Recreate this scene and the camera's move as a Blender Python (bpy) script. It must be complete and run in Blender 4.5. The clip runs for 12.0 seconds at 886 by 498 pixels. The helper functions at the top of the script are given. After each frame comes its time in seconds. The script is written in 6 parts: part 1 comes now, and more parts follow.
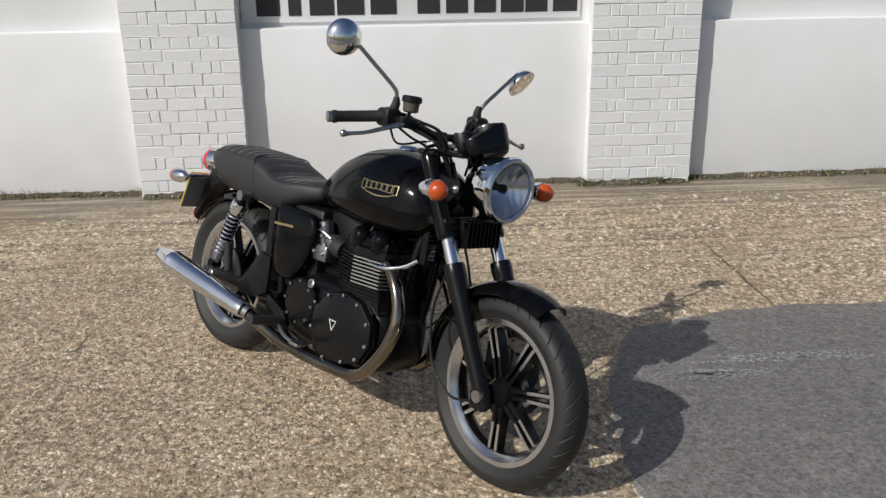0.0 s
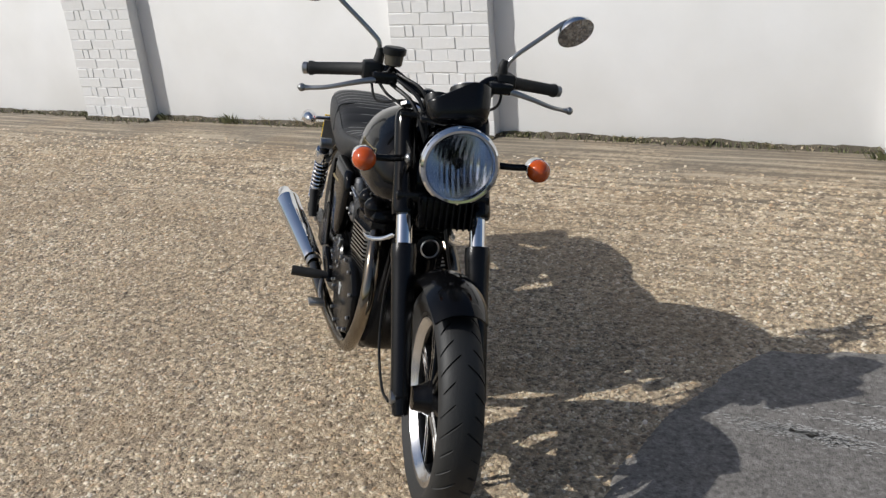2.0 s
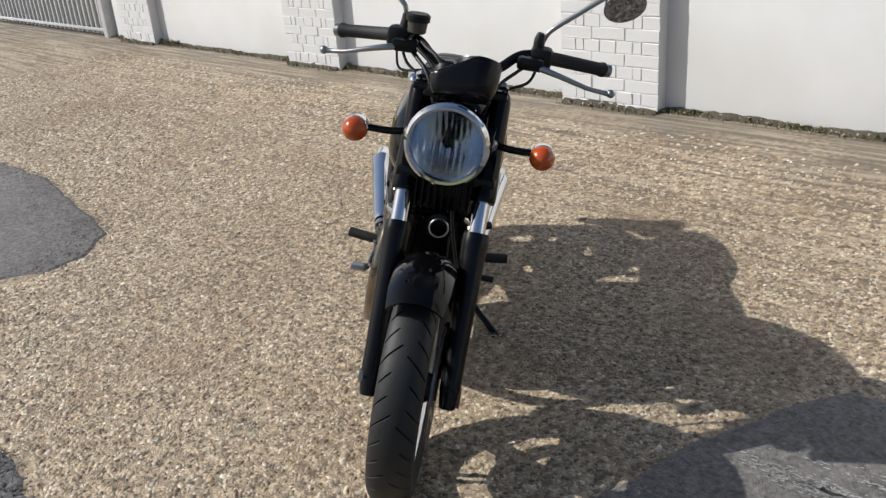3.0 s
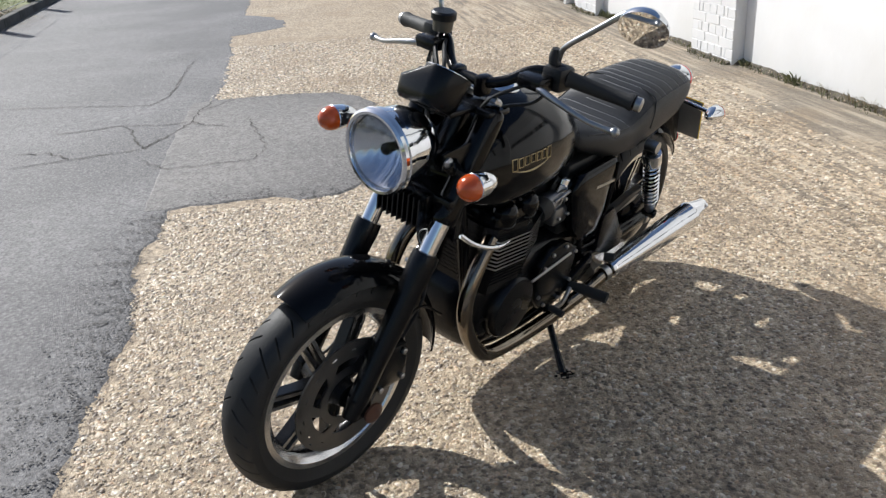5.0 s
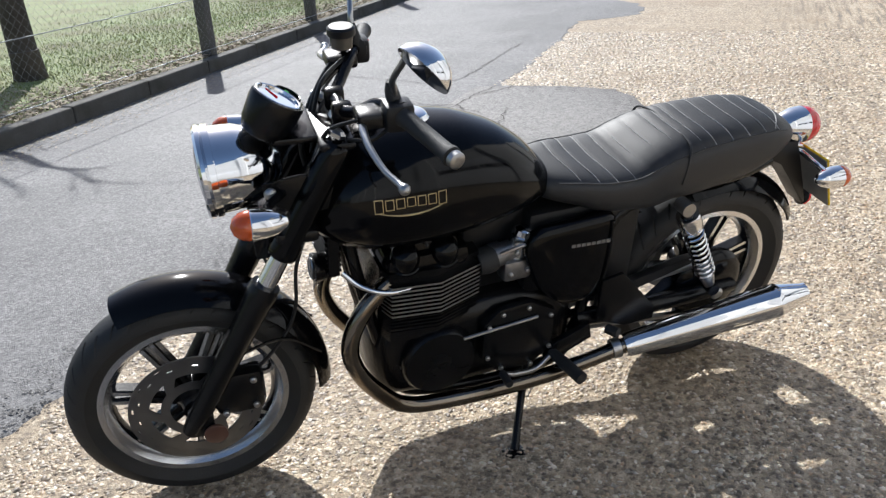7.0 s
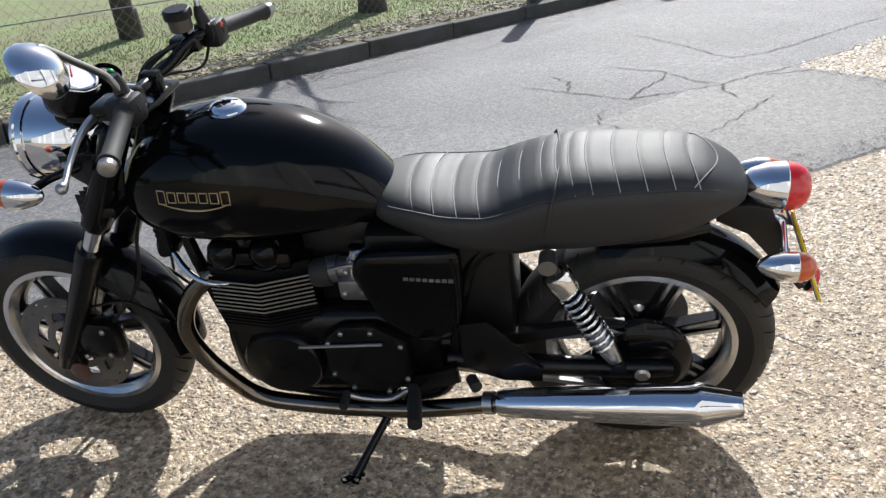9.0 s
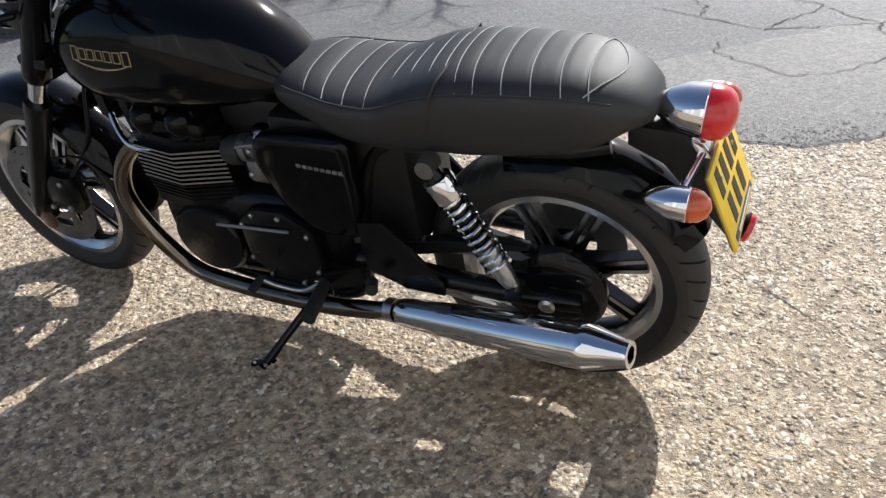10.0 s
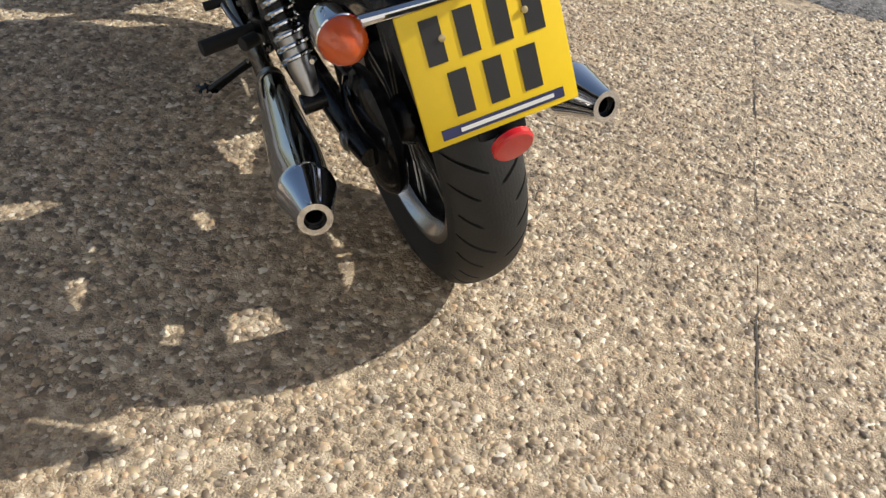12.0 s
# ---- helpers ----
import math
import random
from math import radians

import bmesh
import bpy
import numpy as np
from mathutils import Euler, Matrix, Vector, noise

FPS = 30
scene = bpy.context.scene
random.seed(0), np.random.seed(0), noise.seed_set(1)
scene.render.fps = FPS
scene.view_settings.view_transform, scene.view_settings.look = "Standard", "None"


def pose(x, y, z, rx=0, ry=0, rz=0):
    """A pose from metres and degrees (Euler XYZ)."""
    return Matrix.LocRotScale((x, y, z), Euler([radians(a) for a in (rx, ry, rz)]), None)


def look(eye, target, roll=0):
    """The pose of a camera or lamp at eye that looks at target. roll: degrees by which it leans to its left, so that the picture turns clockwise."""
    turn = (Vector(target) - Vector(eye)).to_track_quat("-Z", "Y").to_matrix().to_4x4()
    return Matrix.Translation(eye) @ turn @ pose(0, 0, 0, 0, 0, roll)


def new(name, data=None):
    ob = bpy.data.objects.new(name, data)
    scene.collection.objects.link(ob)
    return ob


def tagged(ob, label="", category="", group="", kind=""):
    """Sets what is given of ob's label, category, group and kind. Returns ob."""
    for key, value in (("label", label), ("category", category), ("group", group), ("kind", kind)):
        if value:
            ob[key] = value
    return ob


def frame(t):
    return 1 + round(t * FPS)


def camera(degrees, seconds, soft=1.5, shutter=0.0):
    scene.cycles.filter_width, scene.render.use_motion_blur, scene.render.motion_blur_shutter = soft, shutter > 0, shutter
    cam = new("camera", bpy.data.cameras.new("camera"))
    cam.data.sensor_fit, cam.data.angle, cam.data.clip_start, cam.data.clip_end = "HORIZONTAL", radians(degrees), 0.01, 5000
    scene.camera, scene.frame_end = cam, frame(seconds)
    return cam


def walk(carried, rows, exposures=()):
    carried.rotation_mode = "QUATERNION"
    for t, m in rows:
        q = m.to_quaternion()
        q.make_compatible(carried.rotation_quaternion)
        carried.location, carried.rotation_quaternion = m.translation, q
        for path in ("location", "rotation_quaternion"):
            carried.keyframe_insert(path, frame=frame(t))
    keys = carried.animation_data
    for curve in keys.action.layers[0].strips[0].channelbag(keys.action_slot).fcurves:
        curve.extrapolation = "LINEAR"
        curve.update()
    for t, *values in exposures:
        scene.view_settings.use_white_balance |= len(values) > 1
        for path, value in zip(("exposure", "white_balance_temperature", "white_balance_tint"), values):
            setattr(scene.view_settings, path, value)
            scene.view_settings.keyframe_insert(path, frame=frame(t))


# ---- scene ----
cam = camera(55.1, 12.0, soft=1.35)
PATH = [
    (0, (-0.16, -0.009, 1.494), (-0.042, 1.878, 0.842), -0.8),
    (0.5, (0.184, 0.078, 1.474), (0.091, 1.957, 0.796), -1.9),
    (1, (0.479, 0.201, 1.453), (0.135, 2.044, 0.757), -3.0),
    (1.5, (0.761, 0.419, 1.454), (0.139, 2.178, 0.732), -4.1),
    (2, (1.073, 0.594, 1.431), (0.194, 2.228, 0.684), -4.8),
    (2.5, (1.309, 0.78, 1.411), (0.204, 2.258, 0.639), -4.9),
    (3, (1.504, 1.05, 1.394), (0.185, 2.328, 0.602), -4.7),
    (3.2, (1.59, 1.177, 1.374), (0.18, 2.354, 0.583), -4.1),
    (4.8, (1.937, 2.116, 1.357), (0.129, 2.473, 0.579), -3.5),
    (5, (1.953, 2.232, 1.349), (0.128, 2.504, 0.578), -3.4),
    (5.5, (1.935, 2.526, 1.353), (0.087, 2.533, 0.589), -3.9),
    (6, (1.822, 2.829, 1.345), (-0.015, 2.586, 0.592), -3.7),
    (6.5, (1.721, 3.154, 1.33), (-0.069, 2.681, 0.575), -4.0),
    (7, (1.585, 3.426, 1.325), (-0.139, 2.75, 0.57), -4.0),
    (7.2, (1.499, 3.538, 1.313), (-0.194, 2.773, 0.571), -4.2),
    (8.8, (0.776, 4.284, 1.314), (-0.458, 2.923, 0.524), -4.2),
    (9, (0.658, 4.35, 1.326), (-0.479, 2.921, 0.511), -4.0),
    (9.5, (0.403, 4.534, 1.303), (-0.531, 2.994, 0.433), -3.5),
    (10, (0.106, 4.61, 1.204), (-0.61, 3.005, 0.249), -2.3),
    (10.5, (-0.233, 4.614, 1.117), (-0.735, 2.988, 0.067), 0.2),
    (11, (-0.58, 4.641, 1.066), (-0.82, 3.01, -0.067), 2.5),
    (11.5, (-0.86, 4.574, 1.027), (-0.827, 2.977, -0.177), 5.3),
    (12, (-1.094, 4.488, 1.03), (-0.8, 2.963, -0.229), 8.3),
]
walk(cam, [(t, look(eye, target, roll)) for t, eye, target, roll in PATH],
     [(0.0, 0.02, 6150, 10), (1.5, 0.1, 6150, 10), (3.0, 0.22, 6150, 10), (5.0, 0.6, 6020, 10), (7.0, 0.80, 5900, 10), (9.0, 0.78, 5950, 10), (10.5, 0.65, 6080, 10), (11.2, 0.52, 6280, 10), (12.0, 0.45, 6470, 10)])

# ---- light ----
SUN = Vector((-0.975, -0.70, 1.0)).normalized()
world = bpy.data.worlds.new("sky")
scene.world = world
world.use_nodes = True
_wn = world.node_tree.nodes
_sky = _wn.new("ShaderNodeTexSky")
_sky.sky_type = "NISHITA"
_sky.sun_disc = False
_sky.sun_elevation = math.asin(SUN.z)
_sky.sun_rotation = math.atan2(SUN.x, SUN.y)
_sky.dust_density = 2.0
_wn["Background"].inputs[1].default_value = 0.073
world.node_tree.links.new(_sky.outputs[0], _wn["Background"].inputs[0])
sun = new("sun", bpy.data.lights.new("sun", "SUN"))
sun.data.energy, sun.data.angle, sun.data.color = 3.6, radians(0.55), (1.0, 0.95, 0.86)
sun.matrix_world = look(SUN * 30, (0, 0, 0))


# ---- materials ----
def material(name, color=(0.5, 0.5, 0.5), rough=0.5, metal=0.0, scale=0.0, vary=0.0, bump=0.0, bump_scale=200.0, coat=0.0, second=None, mix_scale=4.0, spec=0.5, random_tint=0.0):
    """Procedural material: base colour broken at two scales, roughness variation and fine relief."""
    m = bpy.data.materials.new(name)
    m.use_nodes = True
    nt = m.node_tree
    b = nt.nodes["Principled BSDF"]
    b.inputs["Base Color"].default_value = (*color, 1)
    b.inputs["Roughness"].default_value = rough
    b.inputs["Metallic"].default_value = metal
    b.inputs["Coat Weight"].default_value = coat
    b.inputs["Coat Roughness"].default_value = 0.04
    b.inputs["Specular IOR Level"].default_value = spec
    tc = nt.nodes.new("ShaderNodeTexCoord")
    last = None
    if vary > 0 or second:
        n1 = nt.nodes.new("ShaderNodeTexNoise")
        n1.inputs["Scale"].default_value = mix_scale
        n1.inputs["Detail"].default_value = 6
        nt.links.new(tc.outputs["Object"], n1.inputs["Vector"])
        n2 = nt.nodes.new("ShaderNodeTexNoise")
        n2.inputs["Scale"].default_value = scale or 60
        n2.inputs["Detail"].default_value = 3
        nt.links.new(tc.outputs["Object"], n2.inputs["Vector"])
        ramp = nt.nodes.new("ShaderNodeMapRange")
        ramp.inputs[1].default_value, ramp.inputs[2].default_value = 0.35, 0.68
        nt.links.new(n1.outputs[0], ramp.inputs[0])
        mx = nt.nodes.new("ShaderNodeMix")
        mx.data_type = "RGBA"
        mx.inputs[6].default_value = (*color, 1)
        mx.inputs[7].default_value = (*(second or [c * (1 - vary) for c in color]), 1)
        nt.links.new(ramp.outputs[0], mx.inputs[0])
        mx2 = nt.nodes.new("ShaderNodeMix")
        mx2.data_type = "RGBA"
        mx2.blend_type = "MULTIPLY"
        mx2.inputs[0].default_value = vary
        nt.links.new(mx.outputs[2], mx2.inputs[6])
        nt.links.new(n2.outputs[0], mx2.inputs[7])
        last = mx2.outputs[2]
        rr = nt.nodes.new("ShaderNodeMapRange")
        rr.inputs[3].default_value, rr.inputs[4].default_value = rough * 0.8, min(1, rough * 1.25)
        nt.links.new(n1.outputs[0], rr.inputs[0])
        nt.links.new(rr.outputs[0], b.inputs["Roughness"])
    if random_tint:
        oi = nt.nodes.new("ShaderNodeObjectInfo")
        hs = nt.nodes.new("ShaderNodeHueSaturation")
        mr = nt.nodes.new("ShaderNodeMapRange")
        mr.inputs[3].default_value, mr.inputs[4].default_value = 1 - random_tint, 1 + random_tint
        nt.links.new(oi.outputs["Random"], mr.inputs[0])
        nt.links.new(mr.outputs[0], hs.inputs["Value"])
        hs.inputs["Color"].default_value = (*color, 1)
        if last:
            nt.links.new(last, hs.inputs["Color"])
        last = hs.outputs[0]
    if last:
        nt.links.new(last, b.inputs["Base Color"])
    if bump:
        n3 = nt.nodes.new("ShaderNodeTexNoise")
        n3.inputs["Scale"].default_value = bump_scale
        n3.inputs["Detail"].default_value = 4
        nt.links.new(tc.outputs["Object"], n3.inputs["Vector"])
        bp = nt.nodes.new("ShaderNodeBump")
        bp.inputs["Strength"].default_value = bump
        bp.inputs["Distance"].default_value = 0.004
        nt.links.new(n3.outputs[0], bp.inputs["Height"])
        nt.links.new(bp.outputs[0], b.inputs["Normal"])
    return m


BLACK_PAINT = material("black gloss paint", (0.0035, 0.0035, 0.004), 0.09, vary=0.25, scale=30, spec=0.20)
BLACK_SATIN = material("black satin metal", (0.006, 0.006, 0.0065), 0.25, spec=0.27, vary=0.3, scale=50, bump=0.06, bump_scale=300)
BLACK_PLASTIC = material("black plastic", (0.008, 0.008, 0.0085), 0.42, spec=0.32, vary=0.3, scale=80, bump=0.12, bump_scale=500)
RUBBER = material("tyre rubber", (0.012, 0.012, 0.012), 0.62, vary=0.35, scale=40, bump=0.15, bump_scale=220, second=(0.02, 0.0195, 0.018))
GRIP_RUBBER = material("grip rubber", (0.012, 0.012, 0.012), 0.65, bump=0.3, bump_scale=500)
CHROME = material("chrome", (0.78, 0.79, 0.81), 0.06, 1.0, vary=0.06, scale=20, mix_scale=9)
STEEL = material("brushed steel", (0.5, 0.5, 0.5), 0.3, 1.0, vary=0.25, scale=90, bump=0.05, bump_scale=300)
HEADER = material("heat-stained chrome", (0.33, 0.29, 0.235), 0.15, 1.0, vary=0.4, scale=14, second=(0.15, 0.12, 0.09), mix_scale=7)
FIN_METAL = material("machined fin edge", (0.62, 0.62, 0.62), 0.28, 1.0, vary=0.15, scale=60)
RIM_EDGE = material("machined rim edge", (0.80, 0.80, 0.81), 0.24, 1.0, vary=0.2, scale=60)
SEAT_VINYL = material("black seat vinyl", (0.019, 0.019, 0.020), 0.56, vary=0.3, scale=90, spec=0.55, bump=0.16, bump_scale=420)
STITCH = material("grey stitching", (0.45, 0.44, 0.42), 0.7, vary=0.2, scale=300)


# ---- mesh helpers ----
def part(name, bm, mat, parent=None, label="", smooth=True, at=None):
    bmesh.ops.recalc_face_normals(bm, faces=bm.faces)
    me = bpy.data.meshes.new(name)
    bm.to_mesh(me)
    bm.free()
    for mm in mat if isinstance(mat, (list, tuple)) else [mat]:
        me.materials.append(mm)
    if smooth:
        me.polygons.foreach_set("use_smooth", [True] * len(me.polygons))
        me.set_sharp_from_angle(angle=radians(38))
    ob = new(name, me)
    if parent:
        ob.parent = parent
    if at is not None:
        ob.matrix_basis = at
    if label:
        ob["label"] = label
    return ob


def ring_faces(bm, rings, closed=True, cap0=True, cap1=True):
    n = len(rings[0])
    for a, b in zip(rings, rings[1:]):
        for i in range(n if closed else n - 1):
            j = (i + 1) % n
            bm.faces.new((a[i], a[j], b[j], b[i]))
    if closed and cap0:
        bm.faces.new(rings[0])
    if closed and cap1:
        bm.faces.new(rings[-1][::-1])


def spline(pts, n=8):
    """Catmull-Rom through pts."""
    p = [Vector(q) for q in pts]
    p = [p[0] * 2 - p[1]] + p + [p[-1] * 2 - p[-2]]
    out = []
    for i in range(1, len(p) - 2):
        for k in range(n):
            t = k / n
            out.append(0.5 * ((2 * p[i]) + (p[i + 1] - p[i - 1]) * t + (2 * p[i - 1] - 5 * p[i] + 4 * p[i + 1] - p[i + 2]) * t * t + (3 * p[i] - p[i - 1] - 3 * p[i + 1] + p[i + 2]) * t ** 3))
    out.append(p[-2].copy())
    return out


def tube_into(bm, pts, radius, seg=12, smooth_n=6, caps=True):
    path = spline(pts, smooth_n) if smooth_n and len(pts) > 2 else [Vector(q) for q in pts]
    m = len(path)
    rad = radius if isinstance(radius, (list, tuple)) else [radius] * 2
    up = Vector((0.013, 0.03, 1))
    d0 = (path[1] - path[0]).normalized()
    if abs(d0.dot(up.normalized())) > 0.95:
        up = Vector((1, 0.02, 0.01))
    u = d0.cross(up).normalized()
    rings = []
    for i, q in enumerate(path):
        d = (path[min(i + 1, m - 1)] - path[max(i - 1, 0)]).normalized()
        u = (u - d * u.dot(d)).normalized()
        v = d.cross(u)
        s = i / (m - 1) * (len(rad) - 1)
        k = min(int(s), len(rad) - 2)
        r = rad[k] + (rad[k + 1] - rad[k]) * (s - k)
        rings.append([bm.verts.new(q + (u * math.cos(a) + v * math.sin(a)) * r) for a in [2 * math.pi * j / seg for j in range(seg)]])
    ring_faces(bm, rings, True, caps, caps)


def tube(pts, radius, seg=12, smooth_n=6, caps=True):
    bm = bmesh.new()
    tube_into(bm, pts, radius, seg, smooth_n, caps)
    return bm


def lathe_into(bm, profile, origin, axis, seg=32, closed_profile=False):
    """profile: (distance along axis, radius)."""
    ax = Vector(axis).normalized()
    u = ax.orthogonal().normalized()
    v = ax.cross(u)
    o = Vector(origin)
    rings = [[bm.verts.new(o + ax * h + (u * math.cos(a) + v * math.sin(a)) * max(r, 1e-4)) for a in [2 * math.pi * j / seg for j in range(seg)]] for h, r in profile]
    if closed_profile:
        rings.append(rings[0])
        ring_faces(bm, rings, True, False, False)
    else:
        ring_faces(bm, rings, True, True, True)


def lathe(profile, origin, axis, seg=32, closed_profile=False):
    bm = bmesh.new()
    lathe_into(bm, profile, origin, axis, seg, closed_profile)
    return bm


def box_into(bm, lo, hi, bevel=0.0, m=None):
    x0, y0, z0 = lo
    x1, y1, z1 = hi
    r = bmesh.ops.create_cube(bm, size=1.0)
    vs = r["verts"]
    for q in vs:
        q.co = Vector(((x0 + x1) / 2 + q.co.x * (x1 - x0), (y0 + y1) / 2 + q.co.y * (y1 - y0), (z0 + z1) / 2 + q.co.z * (z1 - z0)))
    if bevel:
        es = list({e for q in vs for e in q.link_edges})
        res = bmesh.ops.bevel(bm, geom=es, offset=bevel, segments=2, affect="EDGES", profile=0.5)
        vs = list({q for f in res["faces"] for q in f.verts} | {q for q in vs if q.is_valid})
    if m is not None:
        for q in vs:
            q.co = m @ q.co
    return vs


def box(lo, hi, bevel=0.0, m=None):
    bm = bmesh.new()
    box_into(bm, lo, hi, bevel, m)
    return bm


def slab(poly, z0, z1):
    """Prism over a plan polygon."""
    bm = bmesh.new()
    a = [bm.verts.new((x, y, z0)) for x, y in poly]
    b = [bm.verts.new((x, y, z1)) for x, y in poly]
    ring_faces(bm, [a, b])
    return bm


def plate_xz(poly, y0, y1, bevel=0.0):
    """Prism over a side-view polygon (x, z), from y0 to y1."""
    bm = bmesh.new()
    a = [bm.verts.new((x, y0, z)) for x, z in poly]
    b = [bm.verts.new((x, y1, z)) for x, z in poly]
    ring_faces(bm, [a, b])
    if bevel:
        es = [e for e in bm.edges if abs(e.verts[0].co.y - e.verts[1].co.y) < 1e-6]
        bmesh.ops.bevel(bm, geom=es, offset=bevel, segments=2, affect="EDGES", profile=0.5)
    return bm

# ==== PLACE ====
STONES = [(0.0, (0.12, 0.09, 0.065)), (0.20, (0.19, 0.145, 0.095)), (0.42, (0.34, 0.262, 0.168)), (0.60, (0.47, 0.375, 0.255)), (0.72, (0.43, 0.29, 0.17)), (0.80, (0.52, 0.44, 0.32)), (0.96, (0.60, 0.53, 0.42)), (1.0, (0.72, 0.65, 0.54))]


def fill_ramp(node, stops):
    el = node.color_ramp.elements
    for k, (p, c) in enumerate(stops):
        e = el[k] if k < 2 else el.new(p)
        e.position, e.color = p, (*c, 1)


def mix_rgb(nt, fac, a, b, blend="MIX"):
    m = nt.nodes.new("ShaderNodeMix")
    m.data_type, m.blend_type = "RGBA", blend
    for sock, val in ((m.inputs[0], fac), (m.inputs[6], a), (m.inputs[7], b)):
        if isinstance(val, (int, float)):
            sock.default_value = val
        elif isinstance(val, tuple):
            sock.default_value = (*val, 1)
        else:
            nt.links.new(val, sock)
    return m.outputs[2]


def tex(nt, kind, scale, vector, detail=4.0, **kw):
    n = nt.nodes.new(kind)
    n.inputs["Scale"].default_value = scale
    if "Detail" in n.inputs:
        n.inputs["Detail"].default_value = detail
    nt.links.new(vector, n.inputs["Vector"])
    return n


def span(nt, value, a, b, lo=0.0, hi=1.0):
    r = nt.nodes.new("ShaderNodeMapRange")
    r.inputs[1].default_value, r.inputs[2].default_value, r.inputs[3].default_value, r.inputs[4].default_value = a, b, lo, hi
    nt.links.new(value, r.inputs[0])
    return r.outputs[0]


def mottle(nt, tc, col):
    """Groups of darker and paler stones a few centimetres across."""
    cells = tex(nt, "ShaderNodeTexVoronoi", 36, tc)
    grey = nt.nodes.new("ShaderNodeRGBToBW")
    nt.links.new(cells.outputs["Color"], grey.inputs[0])
    shade = nt.nodes.new("ShaderNodeValToRGB")
    fill_ramp(shade, [(0.0, (0.40, 0.385, 0.365)), (1.0, (1.25, 1.25, 1.24)), (0.35, (0.66, 0.66, 0.655)), (0.7, (0.95, 0.95, 0.95))])
    nt.links.new(grey.outputs[0], shade.inputs[0])
    return mix_rgb(nt, 1.0, col, shade.outputs[0], "MULTIPLY")


def concrete_material():
    """Exposed aggregate: a cell for each pebble in a sandy matrix, with broad stains and dirt along the wall."""
    m = bpy.data.materials.new("exposed aggregate concrete")
    m.use_nodes = True
    nt = m.node_tree
    b = nt.nodes["Principled BSDF"]
    tc = nt.nodes.new("ShaderNodeTexCoord").outputs["Object"]
    vor = tex(nt, "ShaderNodeTexVoronoi", 62, tc)
    ramp = nt.nodes.new("ShaderNodeValToRGB")
    fill_ramp(ramp, STONES)
    nt.links.new(vor.outputs["Color"], ramp.inputs[0])
    inside = span(nt, vor.outputs["Distance"], 0.52, 0.36)
    grit = tex(nt, "ShaderNodeTexNoise", 260, tc, 3)
    matrix = mix_rgb(nt, span(nt, grit.outputs[0], 0.35, 0.65), (0.25, 0.19, 0.125), (0.50, 0.40, 0.275))
    col = mix_rgb(nt, inside, matrix, ramp.outputs[0])
    broad = tex(nt, "ShaderNodeTexNoise", 0.9, tc, 6)
    col = mix_rgb(nt, span(nt, broad.outputs[0], 0.42, 0.62, 0.0, 0.55), col, mix_rgb(nt, 0.7, col, (0.66, 0.62, 0.56), "MULTIPLY"))
    blot = tex(nt, "ShaderNodeTexNoise", 11.0, tc, 7)
    col = mix_rgb(nt, span(nt, blot.outputs[0], 0.48, 0.66, 0.0, 0.55), col, (0.20, 0.158, 0.11))
    clump = tex(nt, "ShaderNodeTexNoise", 38.0, tc, 4)
    col = mix_rgb(nt, span(nt, clump.outputs[0], 0.53, 0.62, 0.0, 0.75), col, (0.12, 0.092, 0.065))
    col = mix_rgb(nt, span(nt, clump.outputs[0], 0.46, 0.36, 0.0, 0.5), col, (0.66, 0.55, 0.40))
    col = mottle(nt, tc, col)
    sep = nt.nodes.new("ShaderNodeSeparateXYZ")
    nt.links.new(tc, sep.inputs[0])
    add = nt.nodes.new("ShaderNodeMath")
    add.operation = "MULTIPLY_ADD"
    nt.links.new(tex(nt, "ShaderNodeTexNoise", 1.6, tc, 5).outputs[0], add.inputs[0])
    add.inputs[1].default_value = 1.3
    nt.links.new(sep.outputs[1], add.inputs[2])
    col = mix_rgb(nt, span(nt, add.outputs[0], 5.35, 5.95, 0.0, 0.82), col, (0.195, 0.168, 0.130))
    stain = tex(nt, "ShaderNodeTexNoise", 1.7, tc, 6)
    col = mix_rgb(nt, span(nt, stain.outputs[0], 0.50, 0.66, 0.0, 0.42), col, (0.27, 0.19, 0.11))
    lay = nt.nodes.new("ShaderNodeMapping")
    lay.inputs["Scale"].default_value = (1.1, 21.0, 1.0)
    nt.links.new(tc, lay.inputs[0])
    ridge = tex(nt, "ShaderNodeTexNoise", 1.0, lay.outputs[0], 5)
    reach = span(nt, sep.outputs[1], 3.2, 4.2)
    line = nt.nodes.new("ShaderNodeMath")
    line.operation = "MULTIPLY"
    nt.links.new(span(nt, ridge.outputs[0], 0.50, 0.62, 0.0, 0.75), line.inputs[0])
    nt.links.new(reach, line.inputs[1])
    col = mix_rgb(nt, line.outputs[0], col, (0.14, 0.115, 0.085))
    pale = nt.nodes.new("ShaderNodeMath")
    pale.operation = "MULTIPLY"
    nt.links.new(span(nt, ridge.outputs[0], 0.47, 0.38, 0.0, 0.5), pale.inputs[0])
    nt.links.new(reach, pale.inputs[1])
    col = mix_rgb(nt, pale.outputs[0], col, (0.52, 0.44, 0.33))
    nt.links.new(col, b.inputs["Base Color"])
    b.inputs["Roughness"].default_value = 0.7
    bump = nt.nodes.new("ShaderNodeBump")
    bump.inputs["Strength"].default_value, bump.inputs["Distance"].default_value = 0.9, 0.005
    hgt = nt.nodes.new("ShaderNodeMath")
    hgt.operation = "MULTIPLY_ADD"
    nt.links.new(inside, hgt.inputs[0])
    hgt.inputs[1].default_value = 0.8
    nt.links.new(grit.outputs[0], hgt.inputs[2])
